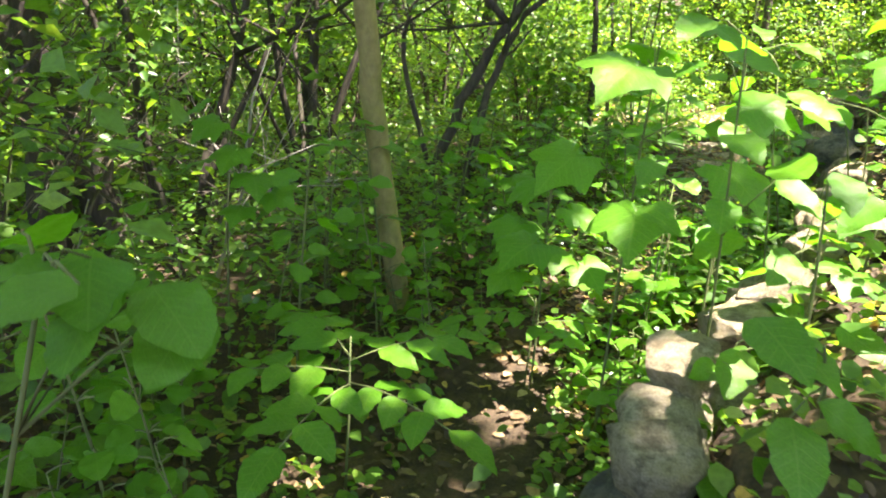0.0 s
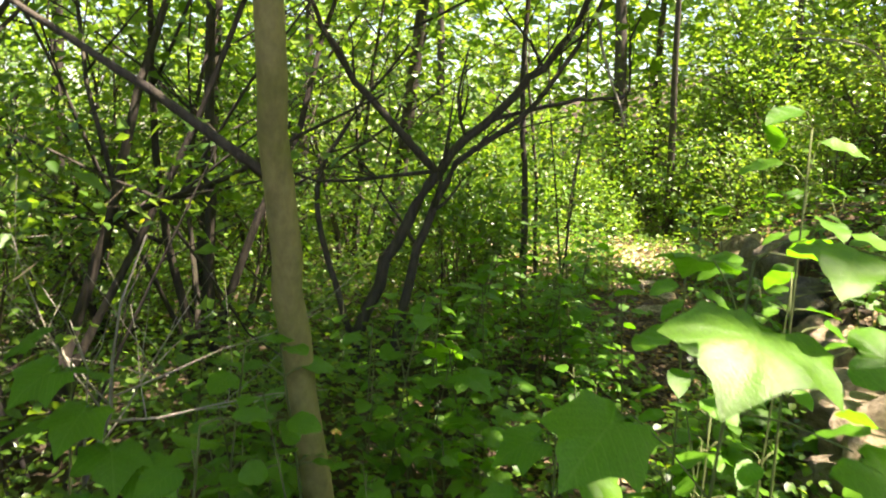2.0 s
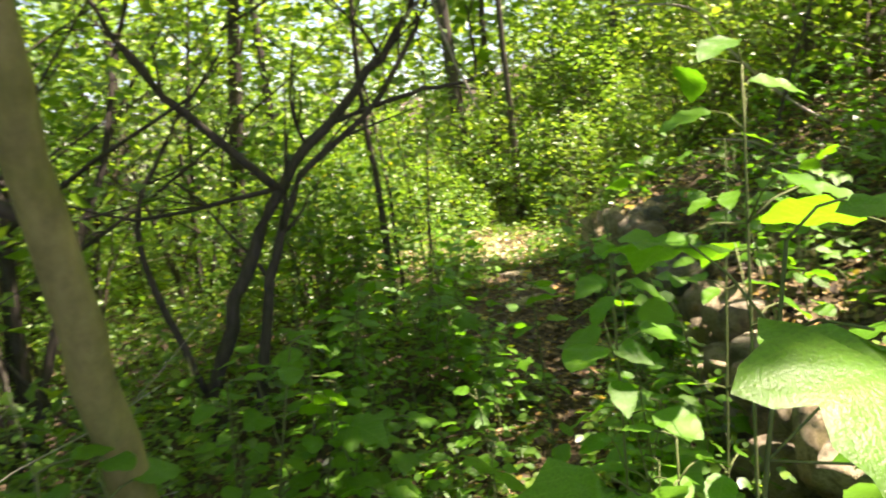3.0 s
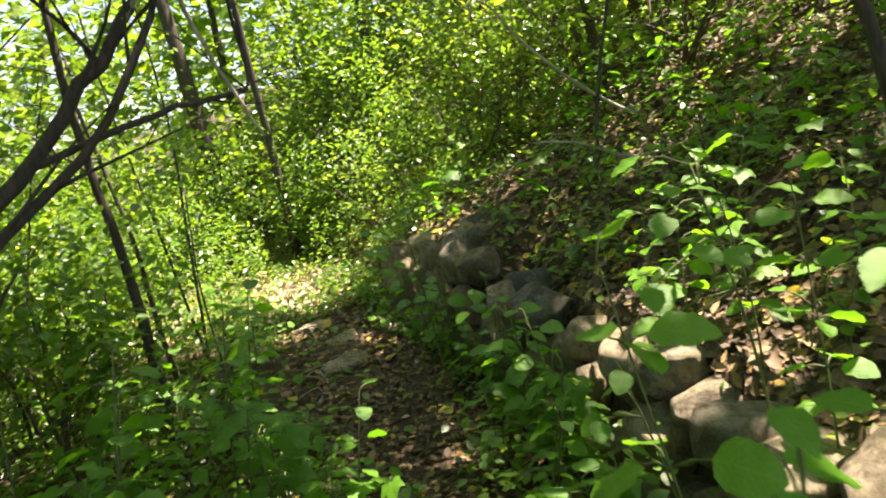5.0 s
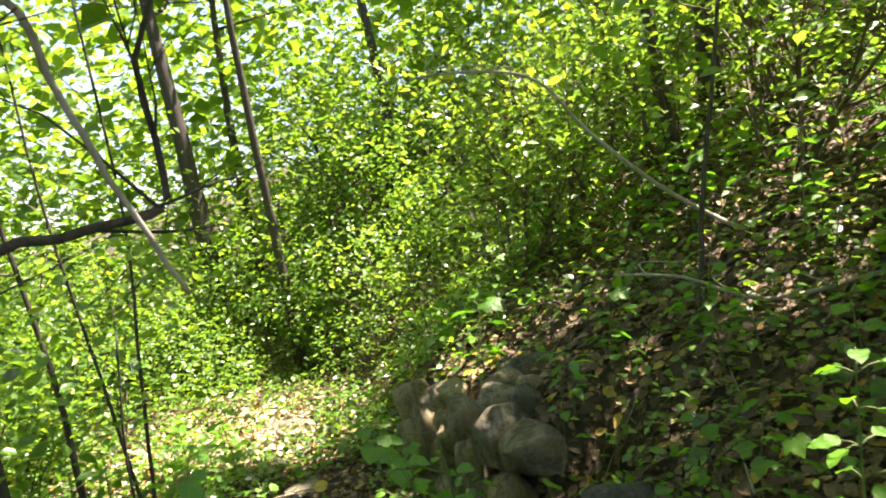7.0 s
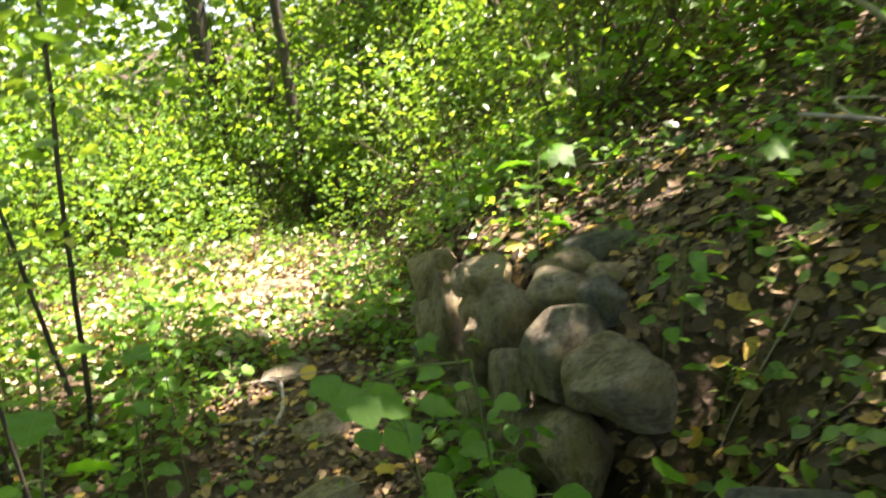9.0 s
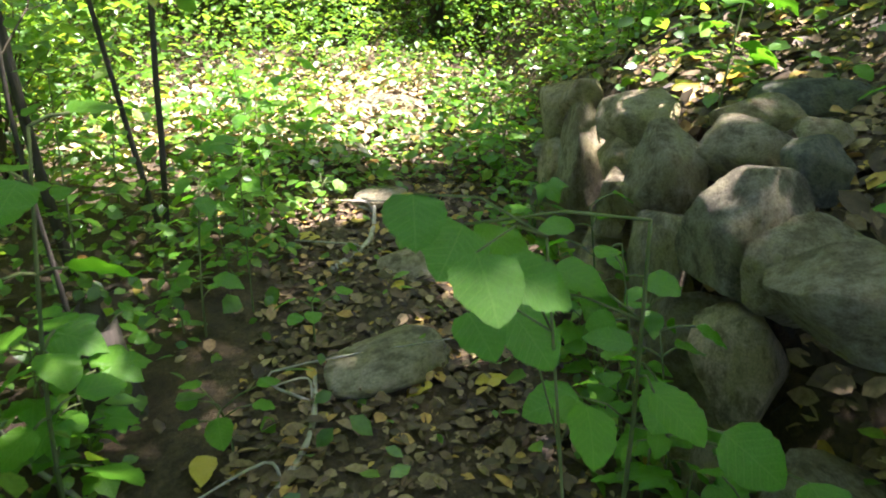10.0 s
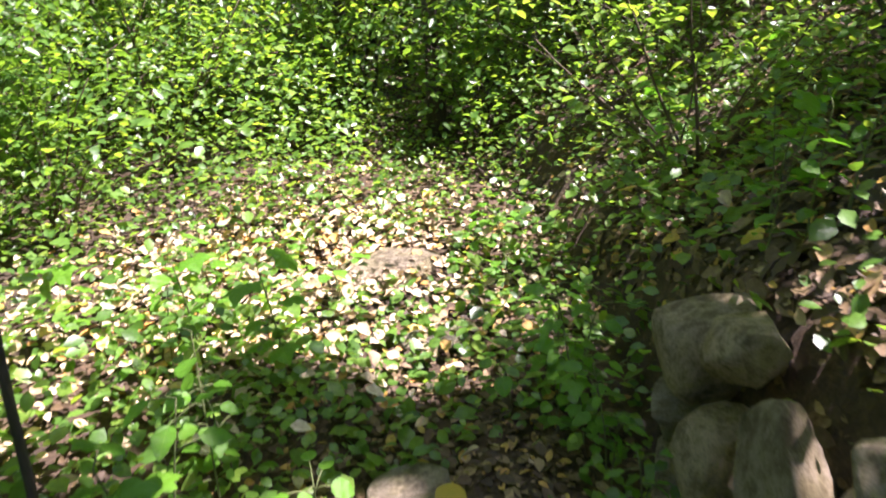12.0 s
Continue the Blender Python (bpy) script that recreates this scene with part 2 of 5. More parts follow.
# where part of the wall has slumped: share of its height left
GAP_Y = (5.7, 5.95, 6.2, 6.45)
GAP_K = (1.0, 0.45, 0.45, 1.0)
TRACK_Y = (-2.0, 0.0, 0.9, 1.5, 2.7, 3.3, 3.9, 5.0, 5.7, 6.9, 8.0, 9.2, 10.5, 12.5)
TRACK_X = (0.1, 0.0, -0.1, 0.0, 0.3, 0.62, 1.17, 1.92, 2.25, 2.75, 3.15, 3.6, 4.2, 5.2)


def wall_x(y):
    return np.interp(y, WALL_Y, WALL_X)


def slope_run(y):
    """How the distance across the wall shrinks where the wall runs aslant."""
    d = (wall_x(y + 0.4) - wall_x(y - 0.4)) / 0.8
    return 1 / np.sqrt(1 + d * d)


def height(x, y):
    x, y = np.asarray(x, float), np.asarray(y, float)
    s = (x - wall_x(y)) * slope_run(y)
    z = np.interp(y, WALL_Y, PATH_Z) + 0.0 * x
    full = np.interp(y, WALL_Y, WALL_H)
    low = full * np.interp(y, GAP_Y, GAP_K)
    step = low * np.clip((s - 0.08) / 0.16, 0, 1) + (full - low) * np.clip((s - 0.3) / 0.5, 0, 1)
    hill = np.where(s > 0.25, 0.52 * np.minimum(s - 0.25, 9), 0) + np.where(s > 9.25, 0.22 * np.minimum(s - 9.25, 25), 0)
    left = -np.where(s < -2.0, 0.12 * np.minimum(-2.0 - s, 10), 0)
    wob = 0.035 * np.sin(2.1 * x + 0.7 * y) * np.sin(1.7 * y - 0.4 * x) + 0.018 * np.sin(5.3 * x + 1.1) * np.sin(4.7 * y)
    return z + step + hill + left + wob


def ground_normal(x, y):
    e = 0.06
    return unit(np.stack([height(x - e, y) - height(x + e, y), height(x, y - e) - height(x, y + e), np.full(np.shape(x), 2 * e)], 1))


def build_ground():
    def steps(lo, hi, fine):
        far = np.array([2, 5, 10, 20, 40, 90, 200, 390])
        return np.concatenate([lo - far[::-1], np.arange(lo, hi + 1e-6, fine), hi + far])
    xs, ys = steps(-6, 11, 0.1), steps(-3, 15, 0.1)
    gx, gy = np.meshgrid(xs, ys)
    z = height(gx, gy)
    rng = np.random.default_rng(4)
    z += np.where((np.abs(gx) < 12) & (np.abs(gy) < 16), rng.normal(0, 0.008, z.shape), 0)
    v = np.stack([gx, gy, z], -1).reshape(-1, 3)
    nx, ny = len(xs), len(ys)
    f = [(j * nx + i, j * nx + i + 1, (j + 1) * nx + i + 1, (j + 1) * nx + i) for j in range(ny - 1) for i in range(nx - 1)]
    me = bpy.data.meshes.new("ground")
    me.from_pydata(v.tolist(), [], f)
    tagged(part("ground", smooth_mesh(me), forest_soil), "brown forest soil with a trodden path and steep bank", "ground", kind="structure")


build_ground()


def path_far(x, y):
    """Distance from the middle of the trodden path."""
    e = 0.3
    d = (np.interp(y + e, TRACK_Y, TRACK_X) - np.interp(y - e, TRACK_Y, TRACK_X)) / (2 * e)
    return np.abs(x - np.interp(y, TRACK_Y, TRACK_X)) / np.sqrt(1 + d * d)


def wall_s(x, y):
    return (x - wall_x(y)) * slope_run(y)


def litter():
    """Dry leaves lying on path and bank."""
    rng = np.random.default_rng(11)
    n = 60000
    x, y = rng.uniform(-2.5, 8.5, n), rng.uniform(0.8, 13, n)
    s = wall_s(x, y)
    keep = (s > -2.6) & (s < 5) & (rng.random(n) < np.where(s > 0.1, 0.95, np.where(s > -1.9, 0.85, 0.4)) * np.where((y > 5.4) & (y < 8) & (x < np.interp(y, TRACK_Y, TRACK_X) - 0.4), 0.25, 1.0))
    x, y = x[keep], y[keep]
    n = len(x)
    w = rng.uniform(0, 2 * math.pi, n)
    nor = ground_normal(x, y) + np.stack([rng.normal(0, 0.35, n), rng.normal(0, 0.35, n), np.zeros(n)], 1)
    along = np.stack([np.cos(w), np.sin(w), np.zeros(n)], 1)
    along -= nor * (np.sum(along * nor, 1) / np.sum(nor * nor, 1))[:, None]
    at = np.stack([x, y, height(x, y) + rng.uniform(0.004, 0.03, n)], 1)
    size = 0.02 + 0.055 * rng.random(n) ** 2
    curled = leaf_shape((0.27, 0.34), 0.6, -0.25)
    ob = part("leaf_litter", leaves_mesh("leaf_litter", at, along, nor, size, SIMPLE), dry_leaf)
    tagged(ob, "dry brown and yellow fallen leaves on the ground", "leaf litter", kind="stuff")
    # a thicker layer on the bank above the wall and along the path
    n = 60000
    x, y = rng.uniform(0.5, 7.0, n), rng.uniform(2.2, 9.6, n)
    s = wall_s(x, y)
    keep = ((s > 0.15) & (s < 2.6)) | (path_far(x, y) < 0.5)
    x, y = x[keep], y[keep]
    n = len(x)
    w = rng.uniform(0, 2 * math.pi, n)
    nor = ground_normal(x, y) + np.stack([rng.normal(0, 0.3, n), rng.normal(0, 0.3, n), np.zeros(n)], 1)
    along = np.stack([np.cos(w), np.sin(w), np.zeros(n)], 1)
    along -= nor * (np.sum(along * nor, 1) / np.sum(nor * nor, 1))[:, None]
    at = np.stack([x, y, height(x, y) + rng.uniform(0.002, 0.018, n)], 1)
    ob = part("bank_litter", leaves_mesh("bank_litter", at, along, nor, np.where(wall_s(x, y) > 0, 0.025 + 0.08 * rng.random(n) ** 2.2, 0.02 + 0.05 * rng.random(n) ** 1.6), SIMPLE), dry_leaf)
    tagged(ob, "thick layer of dry brown leaves on bank and path", "leaf litter", kind="stuff")
    # leaves in the clearing, coloured paler to stand for strong sun on them
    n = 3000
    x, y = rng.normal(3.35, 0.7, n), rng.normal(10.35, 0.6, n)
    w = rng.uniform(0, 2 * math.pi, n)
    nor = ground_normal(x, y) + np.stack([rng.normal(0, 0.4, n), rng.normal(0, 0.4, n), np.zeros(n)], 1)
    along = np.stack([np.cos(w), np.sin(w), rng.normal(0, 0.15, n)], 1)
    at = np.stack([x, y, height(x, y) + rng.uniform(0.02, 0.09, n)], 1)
    ob = part("sunlit_litter", leaves_mesh("sunlit_litter", at, along, nor, 0.03 + 0.06 * rng.random(n) ** 1.5, curled), sunlit_leaf)
    tagged(ob, "pale fallen leaves in the clearing, sunlight put into their colour", "leaf litter", kind="stuff")


litter()


def undergrowth():
    """Low herbs and seedlings that nobody could count."""
    rng = np.random.default_rng(12)
    n = 270000
    x, y = rng.uniform(-7, 9, n), rng.uniform(0.7, 16, n)
    s, far = wall_s(x, y), path_far(x, y)
    patch = np.sin(1.9 * x + 0.6 * y) * np.sin(1.4 * y - 0.8 * x + 1) + 0.6 * np.sin(4.1 * x - 1.2 * y) * np.sin(3.3 * y + 2)
    left = x < np.interp(y, TRACK_Y, TRACK_X)
    bare = np.where(y < 2.9, 0.22, np.where(y < 5.3, 0.1, np.where(left, np.where((y > 6.5) & (y < 8.0), 0.7, 0.4), 0.42)))
    dens = np.where(far < bare, 0.035, np.where(s < 0, np.where(y < 5.3, 0.75, 0.5) + 0.2 * patch, 0.28 + 0.3 * patch))
    dens = np.where((far > bare) & left, 0.62 + 0.35 * patch, dens)
    dens = np.where((s < 0.2) & (y > 8.8) & (far > 0.25), np.maximum(dens, 0.5), dens)
    dens = np.where((s > 0) & (y > 8.5), 0.6, dens)
    dens = np.where((s < 0.3) & (y > 8.6), np.maximum(dens, 0.55 + 0.25 * patch), dens)
    dens = np.where(((x - 3.88) / 0.36) ** 2 + ((y - 10.05) / 0.27) ** 2 < 1, 0, dens)
    keep = rng.random(n) < dens
    x, y, s, far, left = x[keep], y[keep], s[keep], far[keep], left[keep]
    n = len(x)
    tall = np.where(left, 0.1 + (0.42 + 0.22 * patch[keep]) * np.clip((far - 0.3) / 1.0, 0, 1), np.where(s < 0, np.where((y > 2.8) & (y < 5.3), 0.34, 0.16) + 0.25 * np.clip(far - 0.4, 0, 1), 0.25))
    tall = tall + np.where((y > 10.2) & (far > 0.3), 0.55, 0)
    at = np.stack([x, y, height(x, y) + 0.02 + tall * rng.random(n) ** 1.3], 1)
    along, nor = scatter_dirs(rng, n, 0.2, 0.4)
    near = (y < 10.5) & (far < 3.2)
    for name, pick, shape, label in (("undergrowth", near, HERB, "green leafy herbs and seedlings beside the path"), ("far_undergrowth", ~near, DIAMOND, "green low plants covering the floor of the thicket")):
        k = pick.sum()
        size = rng.uniform(0.026, 0.062, k) + np.where(rng.random(k) < 0.14, 0.035, 0)
        ob = part(name, leaves_mesh(name, at[pick], along[pick], nor[pick], size, shape, True), leaf_green)
        tagged(ob, label, "undergrowth", kind="stuff")


undergrowth()

# ---- retaining wall ----


def stone_mesh(seed, cuts=2):
    """A worn field stone, blocky with broken faces and rounded edges, about one metre across."""
    rng = random.Random(seed)
    bm = bmesh.new()
    bmesh.ops.create_icosphere(bm, subdivisions=cuts + 1, radius=0.5)
    off = Vector((rng.uniform(0, 50), rng.uniform(0, 50), rng.uniform(0, 50)))
    planes = []
    for _ in range(13):
        d = Vector((rng.gauss(0, 1), rng.gauss(0, 1), rng.gauss(0, 1))).normalized()
        planes.append((d, rng.uniform(0.33, 0.45)))
    block = rng.uniform(2.4, 4.2)
    for v in bm.verts:
        d = v.co.normalized()
        p = d * 0.5 / (abs(d.x) ** block + abs(d.y) ** block + abs(d.z) ** block) ** (1 / block)
        for way, lim in planes:
            over = p.dot(way) - lim
            if over > 0:
                p -= way * over * 0.96
        p *= 1 + 0.07 * noise.noise(p * 2.2 + off) + 0.05 * noise.noise(p * 5 + off) + 0.022 * noise.noise(p * 13 + off)
        v.co = p
    me = bpy.data.meshes.new("stone")
    bm.to_mesh(me)
    bm.free()
    return smooth_mesh(me)


def build_wall():
    wall = thing("retaining_wall", "dry-laid wall of rounded tan and grey field stones holding the bank", "stone wall")
    kinds = {}
    for mat in (stone_tan, stone_grey, stone_blue):
        for k in range(5):
            me = stone_mesh(len(kinds) * 7 + k)
            me.materials.append(mat)
            kinds[mat.name, k] = me
    # the stones that stand out, each as it lies: place, size, turn
    large = (
        (3.60, 7.03, 0.76, 0.26, 0.30, 0.32, -47, stone_tan),
        (3.75, 6.91, 0.84, 0.31, 0.26, 0.19, -52, stone_grey),
        (3.94, 7.01, 0.89, 0.32, 0.26, 0.18, -53, stone_tan),
        (4.07, 6.95, 0.94, 0.39, 0.30, 0.22, -56, stone_blue),
        (3.84, 6.74, 0.93, 0.16, 0.16, 0.09, -58, stone_tan),
        (3.71, 6.64, 0.87, 0.19, 0.20, 0.19, -59, stone_blue),
        (3.48, 6.62, 0.74, 0.30, 0.34, 0.35, -55, stone_grey),
        (3.53, 6.45, 0.72, 0.29, 0.30, 0.26, -61, stone_tan),
        (3.50, 6.89, 0.55, 0.20, 0.30, 0.40, -48, stone_grey),
        (3.40, 6.48, 0.51, 0.22, 0.30, 0.35, -57, stone_tan),
        (3.78, 7.39, 0.81, 0.30, 0.28, 0.22, -43, stone_tan),
        (3.83, 7.72, 0.54, 0.24, 0.26, 0.5, -38, stone_tan),
        (3.62, 7.25, 0.59, 0.13, 0.20, 0.23, -43, stone_tan),
        (3.98, 7.98, 0.74, 0.22, 0.22, 0.2, -37, stone_tan),
        (2.91, 4.98, 0.56, 0.27, 0.24, 0.28, -53, stone_tan),
        (2.70, 4.59, 0.53, 0.31, 0.26, 0.40, -58, stone_tan),
        (3.04, 5.41, 0.64, 0.37, 0.30, 0.30, -49, stone_blue),
        (3.19, 5.65, 0.73, 0.28, 0.24, 0.19, -47, stone_blue),
        (3.02, 5.69, 0.60, 0.26, 0.24, 0.36, -45, stone_tan),
        (2.76, 4.92, 0.36, 0.23, 0.22, 0.34, -52, stone_tan),
        (2.85, 5.13, 0.46, 0.16, 0.20, 0.29, -50, stone_grey),
        (3.36, 6.24, 0.80, 0.32, 0.26, 0.21, -43, stone_tan),
        (2.5, 4.1, 0.52, 0.36, 0.36, 0.24, -50, stone_tan),
        (2.02, 3.38, 0.65, 0.26, 0.26, 0.25, -69, stone_tan),
        (0.67, 1.72, 0.64, 0.22, 0.26, 0.15, -21, stone_tan),
        (0.59, 1.60, 0.58, 0.25, 0.26, 0.12, -20, stone_grey),
        (0.55, 1.46, 0.52, 0.26, 0.26, 0.22, -21, stone_grey),
        (0.93, 1.98, 0.66, 0.27, 0.26, 0.12, -25, stone_tan),
        (1.07, 2.10, 0.71, 0.22, 0.24, 0.12, -27, stone_tan),
        (1.80, 3.33, 0.61, 0.12, 0.22, 0.20, -45, stone_tan),
        (1.78, 3.18, 0.54, 0.22, 0.26, 0.43, -47, stone_tan),
    )
    for x, y, z, a, b, c, turn, mat in large:
        me = stone_mesh(int(x * 211 + y * 57), 3)
        me.materials.append(mat)
        ob = part("stone", me, None, wall)
        ob.matrix_world = pose(x, y, z, 6, -8, turn) @ Matrix.Diagonal((a, b, c, 1))
    # the smaller ones between them
    rng = random.Random(5)
    y = 0.3
    while y < 8.25:
        run = 1 / float(slope_run(y))
        wide = rng.uniform(0.2, 0.38)
        z0 = float(np.interp(y, WALL_Y, PATH_Z))
        h = float(np.interp(y, WALL_Y, WALL_H))
        z = -0.05
        turn = math.degrees(math.atan(-(float(wall_x(y + 0.3) - wall_x(y - 0.3)) / 0.6)))
        h *= float(np.interp(y, GAP_Y, GAP_K))
        while z < h - 0.06:
            high = min(rng.uniform(0.15, 0.3), max(h - z + 0.05, 0.12))
            yy = y + rng.uniform(-0.06, 0.06)
            deep = rng.uniform(0.28, 0.42)
            lean = 0.10 * (z + high / 2)
            x = float(wall_x(yy)) + deep * 0.42 - 0.05 + lean + rng.uniform(-0.04, 0.04)
            mat = rng.choices((stone_tan, stone_grey, stone_blue), (7, 3, 0.35))[0]
            kind = kinds[mat.name, rng.randrange(5)]
            z += high
            mid = z0 + z - high / 2
            if any(math.hypot(x - p[0], yy - p[1]) < 0.2 and abs(mid - p[2]) < 0.5 * p[5] + 0.04 for p in large):
                continue
            ob = part("stone", kind, None, wall)
            ob.matrix_world = pose(x, yy, mid, rng.uniform(-10, 10), rng.uniform(-10, 10), turn + rng.uniform(-15, 15)) @ Matrix.Diagonal((deep, wide * 1.18, high * 1.25, 1))
        y += wide / run * 0.95
    return kinds


STONES = build_wall()

# ---- trees and shrubs ----


def grow(rng, base, way, length, radius, depth, spread=0.7, lift=0.12, kids=(3, 5), lines=None, tips=None):
    """Branches from a stem; the last ones carry leaves."""
    pts, radii, p, d = [base.copy()], [radius], base.copy(), way.normalized()
    n = 6 if depth > 1 else (4 if depth else 3)
    for i in range(n):
        d = (d + Vector((rng.gauss(0, 0.13), rng.gauss(0, 0.13), rng.gauss(0, 0.08) + lift * 0.3))).normalized()
        p = p + d * length / n
        pts.append(p.copy())
        radii.append(radius * (1 - 0.75 * (i + 1) / n))
    lines.append((pts, radii))
    if depth == 0:
        tips.append(pts)
        return
    for _ in range(rng.randint(*kids)):
        k = rng.uniform(0.18, 1.0) * (len(pts) - 1)
        i = min(int(k), len(pts) - 2)
        at = pts[i].lerp(pts[i + 1], k - i)
        a = Vector((rng.gauss(0, 1), rng.gauss(0, 1), rng.gauss(0.25, 0.5))).normalized()
        way2 = ((pts[i + 1] - pts[i]).normalized() * (1 - spread) + a * spread + Vector((0, 0, lift))).normalized()
        grow(rng, at, way2, length * rng.uniform(0.4, 0.65), radii[i] * 0.55, depth - 1, spread, lift, kids, lines, tips)


def twig_leaves(nrng, tips, per, size, jitter=0.06):
    at = []
    for pts in tips:
        a = np.array([tuple(p) for p in pts])
        k = nrng.uniform(0.15, 1.0, per) * (len(a) - 1)
        i = np.minimum(k.astype(int), len(a) - 2)
        at.append(a[i] + (a[i + 1] - a[i]) * (k - i)[:, None])
    at = np.concatenate(at)
    at += nrng.normal(0, jitter, at.shape)
    along, nor = scatter_dirs(nrng, len(at), 0.25, 0.5)
    return at, along, nor, nrng.uniform(size * 0.6, size * 1.3, len(at))


def shrub(seed, tall, stems, per, leaf, mat, bark, label, shape=SIMPLE, m=None, depth=2, name="shrub", category="shrub", group="", splay=0.45):
    rng, nrng = random.Random(seed), np.random.default_rng(seed)
    ob = thing(name, label, category, group, m)
    tips = []
    for _ in range(stems):
        lines = []
        w = rng.uniform(0, 2 * math.pi)
        r = rng.uniform(0, 0.12)
        way = Vector((math.cos(w) * splay * rng.random(), math.sin(w) * splay * rng.random(), 1))
        grow(rng, Vector((r * math.cos(w), r * math.sin(w), -0.05)), way, tall * rng.uniform(0.75, 1.1), tall * rng.uniform(0.006, 0.011), depth, lines=lines, tips=tips)
        part("stem", tubes_mesh("stem", lines, 3), bark, ob)
    part("foliage", leaves_mesh("foliage", *twig_leaves(nrng, tips, per, leaf, 0.12), shape), mat, ob)
    return ob


def ground_pose(x, y, turn=0, scale=1.0, sink=0.0):
    return pose(x, y, float(height(x, y)) - sink, 0, 0, turn) @ Matrix.Scale(scale, 4)


def place_copies(proto, spots):
    first = True
    for x, y, turn, k in spots:
        m = ground_pose(x, y, turn, k)
        if first:
            proto.matrix_world = m
            first = False
        else:
            c = copy_thing(proto, m)
            c.matrix_basis = m


# Made-up openings in the leaf roof, set to put sun here: x, y, half widths.
GAPS = [(0.5, 3.9, 0.18, 0.15), (0.75, 4.5, 0.2, 0.2), (1.1, 4.2, 0.15, 0.2), (0.1, 4.3, 0.15, 0.15), (1.3, 5.0, 0.2, 0.2), (0.3, 5.2, 0.2, 0.15), (0.9, 3.6, 0.15, 0.12),
        (1.4, 6.0, 0.2, 0.2), (1.0, 6.6, 0.25, 0.2), (2.6, 6.0, 0.15, 0.12), (2.2, 5.4, 0.12, 0.1), (-0.03, 2.02, 0.22, 0.2), (0.35, 1.66, 0.2, 0.15), (1.5, 3.28, 0.35, 0.3), (2.45, 4.7, 0.25, 0.3), (2.9, 10.4, 0.9, 0.8), (-0.42, 2.06, 0.25, 0.2), (3.5, 9.1, 0.3, 0.2), (3.5, 10.55, 1.5, 1.2), (0.8, 2.7, 0.7, 0.6), (0.5, 2.5, 0.35, 0.3), (0.75, 1.85, 0.5, 0.4), (4.6, 7.0, 0.5, 0.45), (3.34, 6.95, 0.1, 0.15), (1.75, 3.45, 0.3, 0.3), (2.3, 4.2, 0.35, 0.4), (4.2, 12.2, 2.0, 1.4), (2.2, 11.8, 1.4, 1.0), (3.25, 5.7, 0.15, 0.15), (3.6, 6.3, 0.2, 0.15), (3.1, 6.75, 0.16, 0.14), (3.4, 7.3, 0.2, 0.2), (4.1, 7.55, 0.5, 0.45), (4.7, 7.7, 1.2, 0.9), (5.0, 8.4, 0.8, 0.6), (4.4, 7.2, 0.6, 0.5), (4.17, 5.77, 0.45, 0.4), (4.65, 6.8, 0.5, 0.4), (4.8, 5.0, 0.5, 0.4), (5.4, 6.2, 0.6, 0.5), (5.6, 7.6, 0.7, 0.6), (3.2, 7.7, 0.2, 0.25), (2.5, 4.9, 0.25, 0.2), (2.0, 10.2, 0.8, 0.8)]


def shades_gap(x, y):
    """Whether a shrub here would stand in the way of one of the larger beams."""
    for gx, gy, a, b in GAPS:
        if gx in (3.5, 0.8):
            for k in range(8):
                z = 0.3 + 0.6 * k
                if ((x - gx - SUN.x / SUN.z * z) / (a + 0.8)) ** 2 + ((y - gy - SUN.y / SUN.z * z) / (b + 0.8)) ** 2 < 1:
                    return True
    return False


